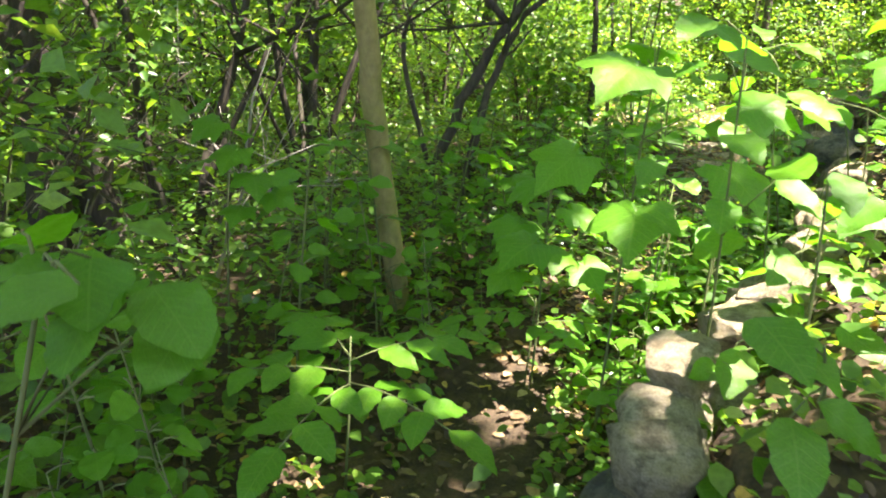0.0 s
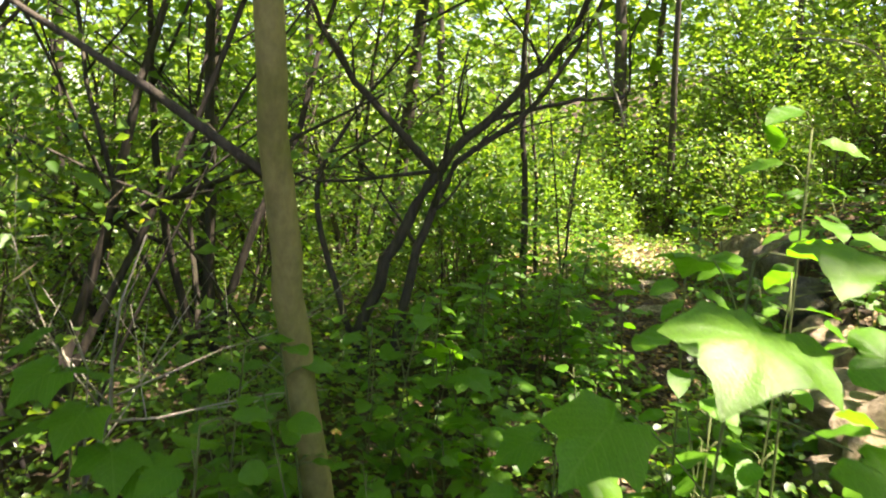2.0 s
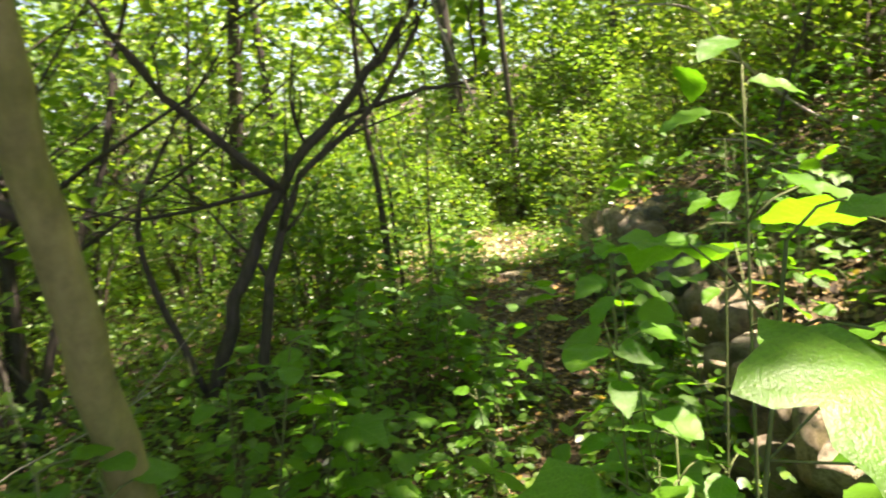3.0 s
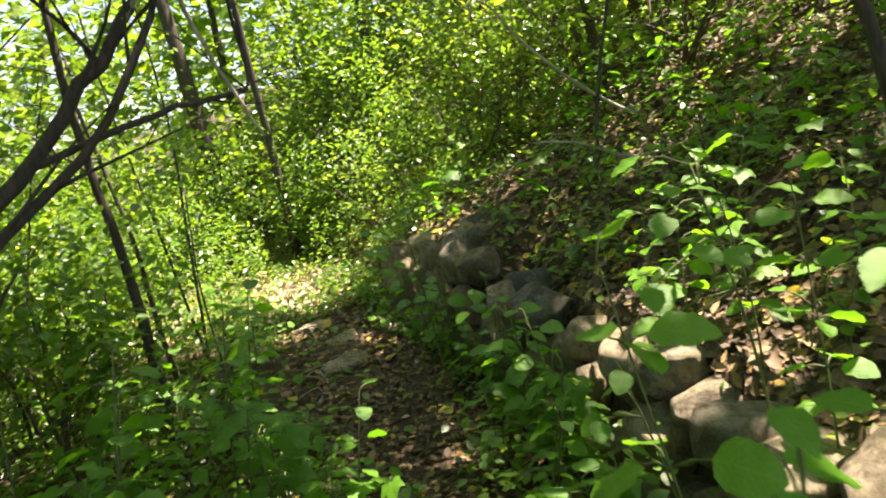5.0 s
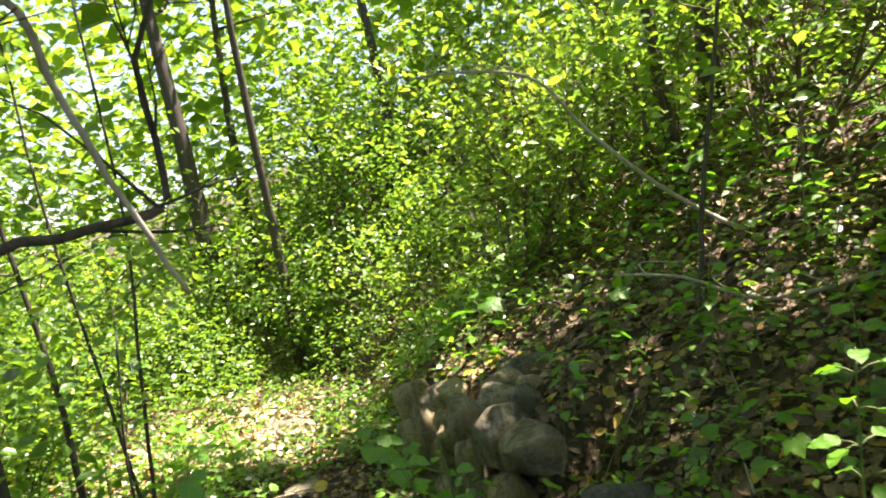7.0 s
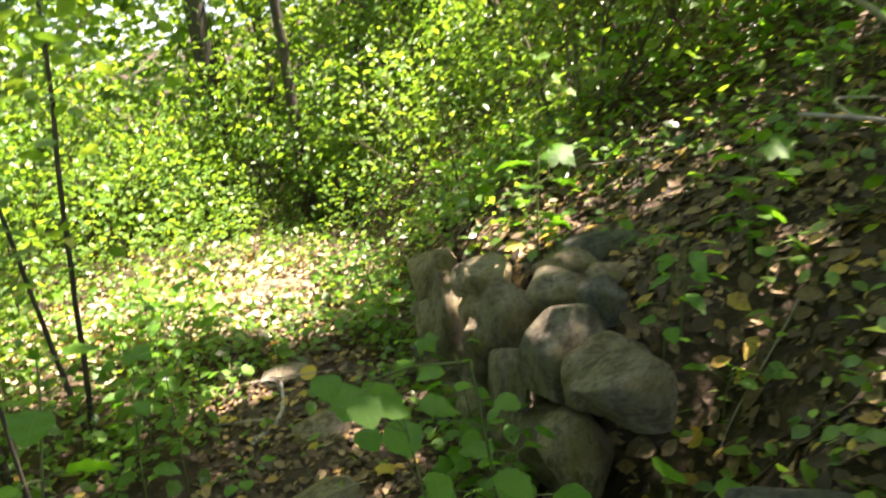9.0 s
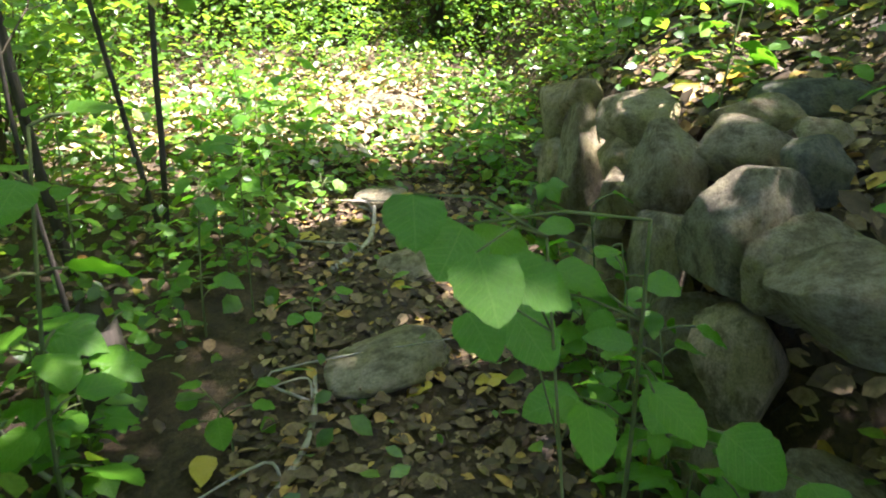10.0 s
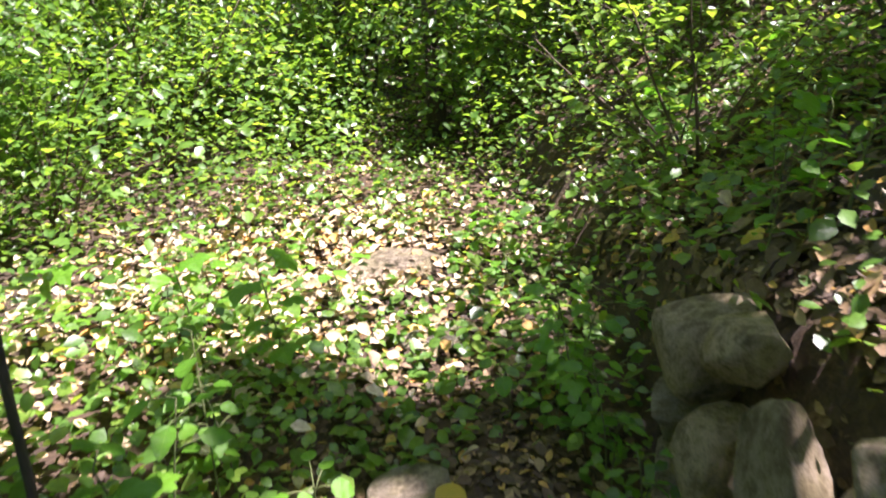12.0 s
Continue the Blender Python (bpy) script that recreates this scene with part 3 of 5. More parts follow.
def thickets():
    rng = random.Random(21)
    protos = [
        (shrub(31, 2.4, 6, 20, 0.08, leaf_green, twig_brown, "dense thicket shrub with small green leaves and thin brown stems", group="thicket shrubs"), []),
        (shrub(32, 3.2, 5, 21, 0.09, leaf_bright, bark_dark, "tall thicket shrub with yellow-green leaves and dark stems", DIAMOND, group="thicket shrubs"), []),
        (shrub(33, 1.5, 7, 18, 0.07, leaf_green, twig_brown, "low bushy shrub with small dark green leaves", group="thicket shrubs"), []),
        (shrub(34, 4.0, 4, 23, 0.1, leaf_bright, bark_dark, "slender understorey sapling with sunlit green leaves", DIAMOND, group="thicket shrubs"), []),
        (shrub(35, 1.7, 8, 7, 0.085, leaf_bright, twig_brown, "arching bush with thin stems and bright green leaves on the bank", SIMPLE, group="bushes on the bank", name="bush", category="bush", splay=1.0), []),
    ]
    spots = []
    for x, y, kind, k in ((5.1, 8.0, 4, 0.8), (5.7, 8.0, 4, 0.95), (6.1, 7.2, 4, 0.95), (6.3, 8.1, 4, 1.2), (5.5, 8.6, 4, 0.9), (5.2, 9.4, 4, 0.7), (7.2, 7.0, 0, 1.1), (6.6, 6.4, 4, 1.2), (7.4, 8.6, 0, 1.0), (5.6, 12.2, 2, 1.0), (6.9, 12.0, 0, 1.0), (4.6, 13.2, 2, 1.1), (3.2, 12.9, 0, 0.8), (5.2, 13.9, 1, 1.0), (7.2, 12.6, 1, 1.0), (2.3, 11.9, 2, 0.9), (6.2, 10.6, 2, 0.9)):
        spots.append((x, y))
        protos[kind][1].append((x, y, rng.uniform(0, 360), k))
    for _ in range(1500):
        x, y = rng.uniform(-9, 11), rng.uniform(2.0, 19)
        s, far = float(wall_s(x, y)), float(path_far(x, y))
        left = x < float(np.interp(y, TRACK_Y, TRACK_X))
        room = 1.15
        kind = rng.choices(range(4), (4, 4, 3, 3))[0]
        if left and (far < 1.35 or (y < 4.4 and far < 2.0) or (y > 5.3 and far < 1.65)):
            continue
        if left and far < 2.6:
            kind = 2 if y > 5.0 else rng.choice((0, 2))
        if not left and s < (2.0 if y < 8.2 and y > 6.0 else 0.6 if y > 6.8 else 2.6):
            continue
        if not left and y < 11:
            kind, room = (4, 0.85) if s < 4 else (rng.choice((0, 2, 2)), 1.1)
        if y > 9 and far < 1.2:
            continue
        if shades_gap(x, y) or math.hypot(x - 0.3, y - 5.2) < 1.5:
            continue
        if any(math.hypot(x - a, y - b) < room for a, b in spots):
            continue
        spots.append((x, y))
        protos[kind][1].append((x, y, rng.uniform(0, 360), rng.uniform(0.75, 1.2)))
    for proto, where in protos:
        place_copies(proto, where)


thickets()


def sun_gap(at):
    g = at[:, :2] - np.array(SUN[:2])[None] * (at[:, 2:] / SUN.z)
    open_ = np.zeros(len(at), bool)
    for x, y, a, b in GAPS:
        open_ |= ((g[:, 0] - x) / a) ** 2 + ((g[:, 1] - y) / b) ** 2 < 1
    n = np.array([noise.noise(Vector((p[0] * 1.7, p[1] * 1.7, 0.5))) + 0.5 * noise.noise(Vector((p[0] * 5, p[1] * 5, 3.5))) for p in g])
    close = (path_far(g[:, 0], g[:, 1]) < 1.3) | (g[:, 0] < np.interp(g[:, 1], TRACK_Y, TRACK_X))
    return open_ | (n > np.where(close & (g[:, 1] < 8), 0.8, 0.16))


def tall_tree(seed, x, y, tall, radius, lean=(0, 0), leaves=9, label="", bark=None, first=0.5):
    """A slim woodland tree with a high crown."""
    rng, nrng = random.Random(seed), np.random.default_rng(seed)
    z = float(height(x, y))
    ob = thing("tree", label, "tree", "woodland trees", pose(x, y, z - 0.08))
    n = 12
    pts, radii, p, d = [], [], Vector((0, 0, 0)), Vector((lean[0], lean[1], 1)).normalized()
    for i in range(n + 1):
        pts.append(p.copy())
        radii.append(radius * (1.5 if i == 0 else 1 - 0.8 * i / n))
        d = (d + Vector((rng.gauss(0, 0.025), rng.gauss(0, 0.025), 0.02))).normalized()
        p = p + d * tall / n
    part("trunk", tubes_mesh("trunk", [(pts, radii)], 10), bark or bark_dark, ob)
    tips = []
    for _ in range(11):
        k = rng.uniform(first, 1.0) * n
        i = min(int(k), n - 1)
        at = pts[i].lerp(pts[i + 1], k - i)
        w = rng.uniform(0, 2 * math.pi)
        lines = []
        grow(rng, at, Vector((math.cos(w), math.sin(w), rng.uniform(0.1, 0.7))), tall * rng.uniform(0.2, 0.34), radii[i] * 0.5, 2, kids=(3, 5), lines=lines, tips=tips)
        reach = np.array([tuple(q) for line, _ in lines for q in line]) + np.array([x, y, z])
        if sun_gap(reach).mean() < 0.4:
            part("limb", tubes_mesh("limb", lines, 4), bark or bark_dark, ob)
    at, along, nor, size = twig_leaves(nrng, tips, leaves, 0.16, 0.28)
    # Crown leaves are left out along the beams that should reach the ground.
    keep = ~sun_gap(at + np.array([x, y, z])) & (at[:, 2] + z > height(at[:, 0] + x, at[:, 1] + y) + 2.9)
    part("crown", leaves_mesh("crown", at[keep], along[keep], nor[keep], size[keep], DIAMOND), leaf_canopy, ob)
    return ob


def woods():
    rng = random.Random(8)
    label = "slim woodland tree with dark bark, leafy crown thinned to shape the sunlight"
    # Several around the start stand out of view, added to shade the ground.
    # place, height, trunk radius, leaves on each twig
    fixed = [(-2.35, 4.3, 9, 0.12, 27), (5.0, 13.9, 10, 0.15, 3), (5.4, 12.6, 9, 0.07, 3), (0.4, 9.5, 10, 0.09, 18), (-1.5, 8.2, 9, 0.08, 21), (7.2, 7.4, 9, 0.09, 20), (6.6, 4.2, 9, 0.1, 26), (5.6, 1.4, 9, 0.09, 39),
             (3.2, -1.0, 9, 0.09, 39), (-2.4, 0.6, 9, 0.09, 39), (-4.5, 6.5, 10, 0.1, 15), (1.6, 13.6, 10, 0.09, 3), (7.8, 12.8, 10, 0.09, 3), (-0.8, 13.0, 10, 0.1, 4), (6.6, 16.0, 10, 0.1, 3), (-4.0, 11.5, 10, 0.1, 5), (1.0, -3.0, 9, 0.1, 30), (9.5, 6.0, 9, 0.1, 24), (9, 10, 9, 0.1, 6), (5.8, 6.9, 8, 0.05, 16), (-1.2, 7.0, 8.5, 0.05, 30), (2.1, 0.5, 9, 0.09, 39), (-3.2, -2.2, 9, 0.1, 30), (-4.8, 2.4, 9, 0.1, 30), (3.55, 3.75, 8, 0.03, 28)]
    for i, (x, y, tall, r, leaves) in enumerate(fixed):
        tall_tree(100 + i, x, y, tall, r, (-0.2, 0.15) if r == 0.03 else (rng.uniform(-0.08, 0.08), rng.uniform(-0.08, 0.08)), leaves, label)


woods()


def far_woods():
    rng = np.random.default_rng(77)
    n = 110000
    w = rng.uniform(-2.0, 2.0, n)
    d = rng.uniform(15, 34, n)
    x, y = d * np.sin(w), d * np.cos(w)
    pick = (w < -0.55) | (w > -0.2) | (rng.random(n) < 0.6)
    w, d = w[pick], d[pick]
    x, y, n = x[pick], y[pick], int(pick.sum())
    clump = np.sin(w * 23 + 0.2 * d) * np.sin(d * 0.7 + w * 5)
    up = rng.random(n) * (9 + 3 * clump)
    at = np.stack([x, y, height(x, y) + up], 1)
    along, nor = scatter_dirs(rng, n, 0.2, 0.6)
    ob = part("far_woods", leaves_mesh("far_woods", at, along, nor, rng.uniform(0.2, 0.45, n), DIAMOND), leaf_canopy)
    tagged(ob, "distant green woodland foliage between the trunks", "woods", kind="stuff")


far_woods()


def branch_line(*pts):
    """A smooth line through a few points, with its points as vectors."""
    p = [Vector(q) for q in pts]
    out = []
    for i in range(len(p) - 1):
        a, b, c, d = p[max(i - 1, 0)], p[i], p[i + 1], p[min(i + 2, len(p) - 1)]
        for k in range(4):
            t = k / 4
            out.append(0.5 * (2 * b + (c - a) * t + (2 * a - 5 * b + 4 * c - d) * t * t + (3 * b - a - 3 * c + d) * t ** 3))
    return out + [p[-1]]


def limb(pts, r0, r1, crook=0.35):
    line = branch_line(*pts)
    off = Vector((pts[0][0] * 7.3, pts[-1][1] * 5.1, pts[-1][2] * 3.7))
    for p in line[2:-1]:
        p += noise.noise_vector(p * 9 + off) * r0 * crook
    return line, [r0 + (r1 - r0) * i / (len(line) - 1) for i in range(len(line))]


def crown(ob, base, starts, seed, length, leaves):
    """Leafy limbs from the given points of a tree, mostly out of view, added for shade."""
    rng, nrng, tips = random.Random(seed), np.random.default_rng(seed), []
    for k, p in enumerate(starts):
        lines = []
        w = k * 2.4 + rng.uniform(-0.5, 0.5)
        grow(rng, Vector(p) - base, Vector((math.cos(w), math.sin(w), rng.uniform(0.2, 0.6))), length * rng.uniform(0.8, 1.2), 0.014, 2, lines=lines, tips=tips)
        part("limb", tubes_mesh("limb", lines, 4), bark_dark, ob)
    at, along, nor, size = twig_leaves(nrng, tips, leaves, 0.13, 0.2)
    keep = ~sun_gap(at + np.array(base)) & (at[:, 2] > 2.3)
    part("crown", leaves_mesh("crown", at[keep], along[keep], nor[keep], size[keep], DIAMOND), leaf_canopy, ob)


def near_trees():
    # the pale sapling that the path passes
    tree = thing("sapling_tree", "smooth olive-grey young tree leaning beside the path", "tree", m=pose(-0.16, 3.5, 0))
    base = Vector((-0.16, 3.5, 0))

    def rel(*pts):
        return [Vector(p) - base for p in pts]
    part("trunk", tubes_mesh("trunk", [limb(rel((-0.14, 3.5, -0.1), (-0.16, 3.45, 0.12), (-0.28, 3.29, 1.01), (-0.32, 3.12, 1.52), (-0.355, 2.98, 2.15), (-0.42, 2.85, 3.2), (-0.3, 2.9, 5.2)), 0.062, 0.03)], 14), bark_grey, tree)
    part("limb", tubes_mesh("limb", [limb(rel((-0.32, 3.13, 1.52), (-0.69, 3.1, 1.78), (-0.87, 3.1, 1.89), (-1.5, 3.2, 2.3), (-2.2, 3.3, 2.9)), 0.017, 0.005)], 7), bark_dark, tree)
    crown(tree, base, ((-0.4, 2.86, 3.1), (-0.42, 2.85, 3.5), (-0.4, 2.86, 3.9), (-0.36, 2.88, 4.3), (-0.33, 2.89, 4.7), (-0.3, 2.9, 5.1), (-0.3, 2.9, 5.2)), 41, 1.9, 20)
    # the forked dark tree beyond it
    fork = thing("forked_tree", "dark multi-stemmed understorey tree with crossing limbs", "tree", m=pose(0.2, 5.8, 0))
    base = Vector((0.2, 5.8, 0))
    rng = random.Random(71)
    for pts, r0, r1 in (
        (((-0.02, 5.85, -0.1), (0.03, 5.8, 0.36), (0.24, 5.8, 0.97), (0.51, 5.8, 1.47), (0.89, 5.8, 1.87), (1.29, 5.75, 2.3), (1.5, 5.7, 2.75), (1.9, 5.5, 3.8)), 0.05, 0.015),
        (((0.5, 5.8, 1.45), (0.02, 5.8, 1.93), (-0.21, 5.8, 2.24), (-0.4, 5.8, 2.6), (-0.9, 5.9, 3.6)), 0.03, 0.008),
        (((0.22, 5.7, -0.1), (0.29, 5.7, 0.54), (0.42, 5.7, 1.08), (0.62, 5.7, 1.5), (1.12, 5.65, 1.95), (1.5, 5.6, 2.6)), 0.04, 0.012),
        (((0.8, 5.8, 1.8), (1.36, 5.8, 1.96), (1.66, 5.8, 2.0), (1.8, 5.78, 2.05), (1.78, 5.78, 2.4), (1.95, 5.7, 2.8)), 0.016, 0.006),
        (((0.5, 5.8, 1.46), (0.1, 5.85, 1.4), (-0.3, 5.9, 1.36), (-0.7, 5.9, 1.5)), 0.016, 0.006),
        (((0.1, 5.9, -0.1), (-0.15, 5.9, 0.6), (-0.3, 5.95, 1.3), (-0.1, 5.95, 1.75), (0.3, 6.0, 2.3)), 0.028, 0.008),
    ):
        line, radii = limb([Vector(p) - base for p in pts], r0, r1, 0.9)
        part("limb", tubes_mesh("limb", [(line, radii)], 8), bark_dark, fork)
        twigs = []
        for k in range(7):
            i = rng.randrange(len(line) // 3, len(line) - 1)
            way = (line[i + 1] - line[i]).normalized() + Vector((rng.gauss(0, 0.7), rng.gauss(0, 0.7), rng.gauss(0.1, 0.5)))
            grow(rng, line[i], way, rng.uniform(0.35, 0.9), radii[i] * 0.5, 1, spread=0.6, kids=(2, 4), lines=twigs, tips=[])
        tagged(part("twig", tubes_mesh("twig", twigs, 4), bark_dark, fork), kind="stuff")
    part("limb", tubes_mesh("limb", [limb([Vector(p) - base for p in ((1.3, 5.74, 2.33), (1.5, 5.74, 2.53), (1.59, 5.77, 2.29), (1.73, 5.76, 1.95), (1.8, 5.75, 1.8))], 0.013, 0.006, 0.9)], 7), bark_pale, fork, "pale dead limb without bark")
    crown(fork, base, ((1.9, 5.5, 3.7), (1.7, 5.6, 3.2), (1.5, 5.6, 2.7), (-0.9, 5.9, 3.6), (-0.7, 5.85, 3.1), (0.3, 6.0, 2.4), (-0.6, 5.9, 2.9)), 42, 1.5, 18)


near_trees()


def leaning_trunk():
    """A dark rotten trunk that leans away from the path, with dead twigs."""
    x, y = -2.0, 4.6
    base = Vector((x, y, float(height(x, y))))
    ob = thing("leaning_trunk", "dark rotten trunk leaning among dead twigs in the thicket", "tree trunk", m=Matrix.Translation(base))
    line, radii = limb([(0, 0, -0.1), (-0.14, -0.03, 0.5), (-0.3, -0.1, 1.0), (-0.62, -0.2, 1.75), (-0.9, -0.25, 2.3)], 0.15, 0.09, 0.6)
    part("trunk", tubes_mesh("trunk", [(line, radii)], 12), bark_dark, ob)
    rng, twigs = random.Random(12), []
    for _ in range(12):
        i = rng.randrange(3, len(line))
        grow(rng, line[i], Vector((rng.gauss(0.3, 0.7), rng.gauss(-0.3, 0.7), rng.gauss(0, 0.6))), rng.uniform(0.4, 0.9), 0.006, 1, kids=(2, 4), lines=twigs, tips=[])
    tagged(part("twig", tubes_mesh("twig", twigs, 4), bark_pale, ob), kind="stuff")


leaning_trunk()

# ---- broad-leaved plants whose leaves can be told apart ----


def veined_leaf():
    """Leaf skin with a pale midrib and side veins, on single leaves one unit long."""
    m = leaf_material("broad_leaf", [(0.0, (0.05, 0.17, 0.012)), (0.5, (0.085, 0.25, 0.016)), (1.0, (0.15, 0.33, 0.02))], (1.9, 2.0, 0.8), 0.46, 0.4, 0.45)
    nodes, links = m.node_tree.nodes, m.node_tree.links
    c = nodes.new("ShaderNodeTexCoord")
    sep = nodes.new("ShaderNodeSeparateXYZ")
    links.new(c.outputs["Object"], sep.inputs[0])

    def math_node(op, a, b=None):
        n = nodes.new("ShaderNodeMath")
        n.operation = op
        for i, v in enumerate((a, b)):
            if v is None:
                continue
            if isinstance(v, (int, float)):
                n.inputs[i].default_value = v
            else:
                links.new(v, n.inputs[i])
        return n.outputs[0]
    ax = math_node("ABSOLUTE", sep.outputs["X"])
    wave = math_node("ABSOLUTE", math_node("SINE", math_node("MULTIPLY", math_node("SUBTRACT", sep.outputs["Y"], math_node("MULTIPLY", ax, 0.8)), 24.0)))
    side = math_node("GREATER_THAN", wave, 0.985)
    mid = math_node("LESS_THAN", ax, 0.012)
    vein = math_node("MULTIPLY", math_node("MAXIMUM", side, mid), 0.2)
    skin = nodes["Principled BSDF"]
    old = skin.inputs["Base Color"].links[0].from_socket
    new_col = mixed(nodes, links, vein, old, (0.22, 0.36, 0.07))
    for link in list(old.links):
        if link.to_node != new_col.node:
            to = link.to_socket
            links.remove(link)
            links.new(new_col, to)
    return m


broad_leaf = veined_leaf()


def single_leaf(name, widths, fold=0.28, droop=0.32, wave=0.025):
    v, f = leaf_shape(widths, fold, droop)
    v = v.copy()
    v[:, 2] += wave * np.sin(v[:, 1] * 17) * np.sign(v[:, 0])
    me = bpy.data.meshes.new(name)
    me.from_pydata(v.tolist(), [], f.tolist())
    me.materials.append(broad_leaf)
    return smooth_mesh(me)


def single_lobed():
    """A broad leaf with five toothed lobes, as a fan in two rings."""
    tips = ((-155, 0.40), (-140, 0.47), (-124, 0.54), (-108, 0.48), (-92, 0.47), (-76, 0.56), (-62, 0.68), (-52, 0.54), (-40, 0.48), (-28, 0.53), (-14, 0.60), (0, 0.74), (14, 0.58), (28, 0.54), (40, 0.47), (52, 0.55), (62, 0.66), (76, 0.57), (92, 0.46), (108, 0.49), (124, 0.55), (140, 0.46), (155, 0.39), (180, 0.16))
    v = [(0, 0.34, 0)]
    for k in (0.55, 1.0):
        for a, r in tips:
            rr = (0.3 + 0.3 * r) if k < 1 else r
            rr *= k if k == 1.0 else 0.8
            x, y = rr * math.sin(radians(a)), 0.34 + rr * math.cos(radians(a))
            v.append((x, y, 0.2 * abs(x) - 0.5 * (x * x + (y - 0.34) ** 2) + 0.03 * math.sin(a * 0.21)))
    n = len(tips)
    f = [(0, 1 + (i + 1) % n, 1 + i) for i in range(n)]
    f += [(1 + i, 1 + (i + 1) % n, 1 + n + (i + 1) % n, 1 + n + i) for i in range(n)]
    me = bpy.data.meshes.new("lobed_leaf")
    me.from_pydata(v, [], f)
    me.materials.append(broad_leaf)
    return smooth_mesh(me)




def outline(wide, a, b, n=11):
    """Half widths along a leaf, widest at a / (a + b), with a slightly uneven edge."""
    top = (a / (a + b)) ** a * (b / (a + b)) ** b
    rows = [(i + 1) / (n + 1) for i in range(n)]
    return [wide * y ** a * (1 - y) ** b / top * (1 + 0.03 * (-1) ** i) for i, y in enumerate(rows)]


LEAF_OVATE = single_leaf("ovate_leaf", outline(0.31, 0.65, 0.95), 0.16, 0.2)
LEAF_ROUND = single_leaf("round_leaf", outline(0.43, 0.5, 0.72), 0.12, 0.18)
LEAF_LANCE = single_leaf("lance_leaf", outline(0.2, 0.7, 1.0), 0.2, 0.25)
LEAF_LOBED = single_lobed()


def set_leaf(mesh, parent, at, along, up, size):
    a = Vector(along).normalized()
    s = a.cross(Vector(up)).normalized()
    n = s.cross(a)
    ob = part("leaf", mesh, None, parent)
    m = Matrix((s, a, n)).transposed().to_4x4()
    ob.matrix_local = Matrix.Translation(at) @ m @ Matrix.Scale(size, 4)
    return ob


def leafy_plant(seed, tall, count, size, mesh, label, name="seedling", category="seedling", group="", m=None, low=0.35, reach=0.6, lean=0.15, bark=None, thick=0.005, tilt=0.35):
    """A stem with leaves on stalks all round it."""
    rng = random.Random(seed)
    ob = thing(name, label, category, group, m)
    w0 = rng.uniform(0, 6.28)
    bend = Vector((math.cos(w0), math.sin(w0), 0)) * lean * tall
    stem = branch_line((0, 0, -0.04), tuple(bend * 0.2 + Vector((0, 0, tall * 0.4))), tuple(bend + Vector((0, 0, tall))))
    lines = [(stem, [thick * (1 - 0.6 * i / (len(stem) - 1)) for i in range(len(stem))])]
    for i in range(count):
        k = low + (1 - low) * (i + 0.5) / count
        p = stem[min(int(k * (len(stem) - 1) + 0.5), len(stem) - 1)]
        w = w0 + i * 2.4 + rng.uniform(-0.4, 0.4)
        out = Vector((math.cos(w), math.sin(w), rng.uniform(0.1, 0.6)))
        stalk = size * reach * rng.uniform(0.6, 1.4)
        q = p + out.normalized() * stalk
        lines.append(([p.copy(), p.lerp(q, 0.5) + Vector((0, 0, 0.1 * stalk)), q], [thick * 0.45] * 3))
        along = Vector((math.cos(w + rng.uniform(-0.4, 0.4)), math.sin(w), rng.uniform(-0.35, 0.12)))
        set_leaf(mesh, ob, q, along, (rng.gauss(0, tilt), rng.gauss(0, tilt), 1), size * rng.uniform(0.7, 1.2))
    part("stem", tubes_mesh("stem", lines, 5), bark or stem_green, ob)
    return ob


def compound_plant(seed, tall, fronds, size, label, m=None, group=""):
    """A seedling with feathered leaves of paired leaflets."""
    rng = random.Random(seed)
    ob = thing("feathered_seedling", label, "seedling", group, m)
    lines = [([Vector((0, 0, -0.04)), Vector((0.01, 0, tall * 0.5)), Vector((0.02, 0.01, tall))], [0.005, 0.004, 0.003])]
    for i in range(fronds):
        w = i * 6.28 / fronds + rng.uniform(-0.3, 0.3)
        d = Vector((math.cos(w), math.sin(w), 0.25))
        p0 = Vector((0.015, 0, tall * rng.uniform(0.7, 1.0)))
        n = 3
        reach = size * 2.6
        spine = [p0 + d * reach * k / 4 - Vector((0, 0, 0.25 * reach * (k / 4) ** 2)) for k in range(5)]
        lines.append((spine, [0.0025] * 5))
        cross = Vector((-d.y, d.x, 0))
        for k in range(n):
            q = spine[1 + k]
            for sgn in (-1, 1):
                set_leaf(LEAF_OVATE, ob, q, cross * sgn + d * 0.5 + Vector((0, 0, -0.15)), (rng.gauss(0, 0.2), rng.gauss(0, 0.2), 1), size * rng.uniform(0.8, 1.1))
        set_leaf(LEAF_OVATE, ob, spine[4], d + Vector((0, 0, -0.4)), (rng.gauss(0, 0.2), 0, 1), size * 1.2)
    part("stem", tubes_mesh("stem", lines, 5), stem_green, ob)
    return ob


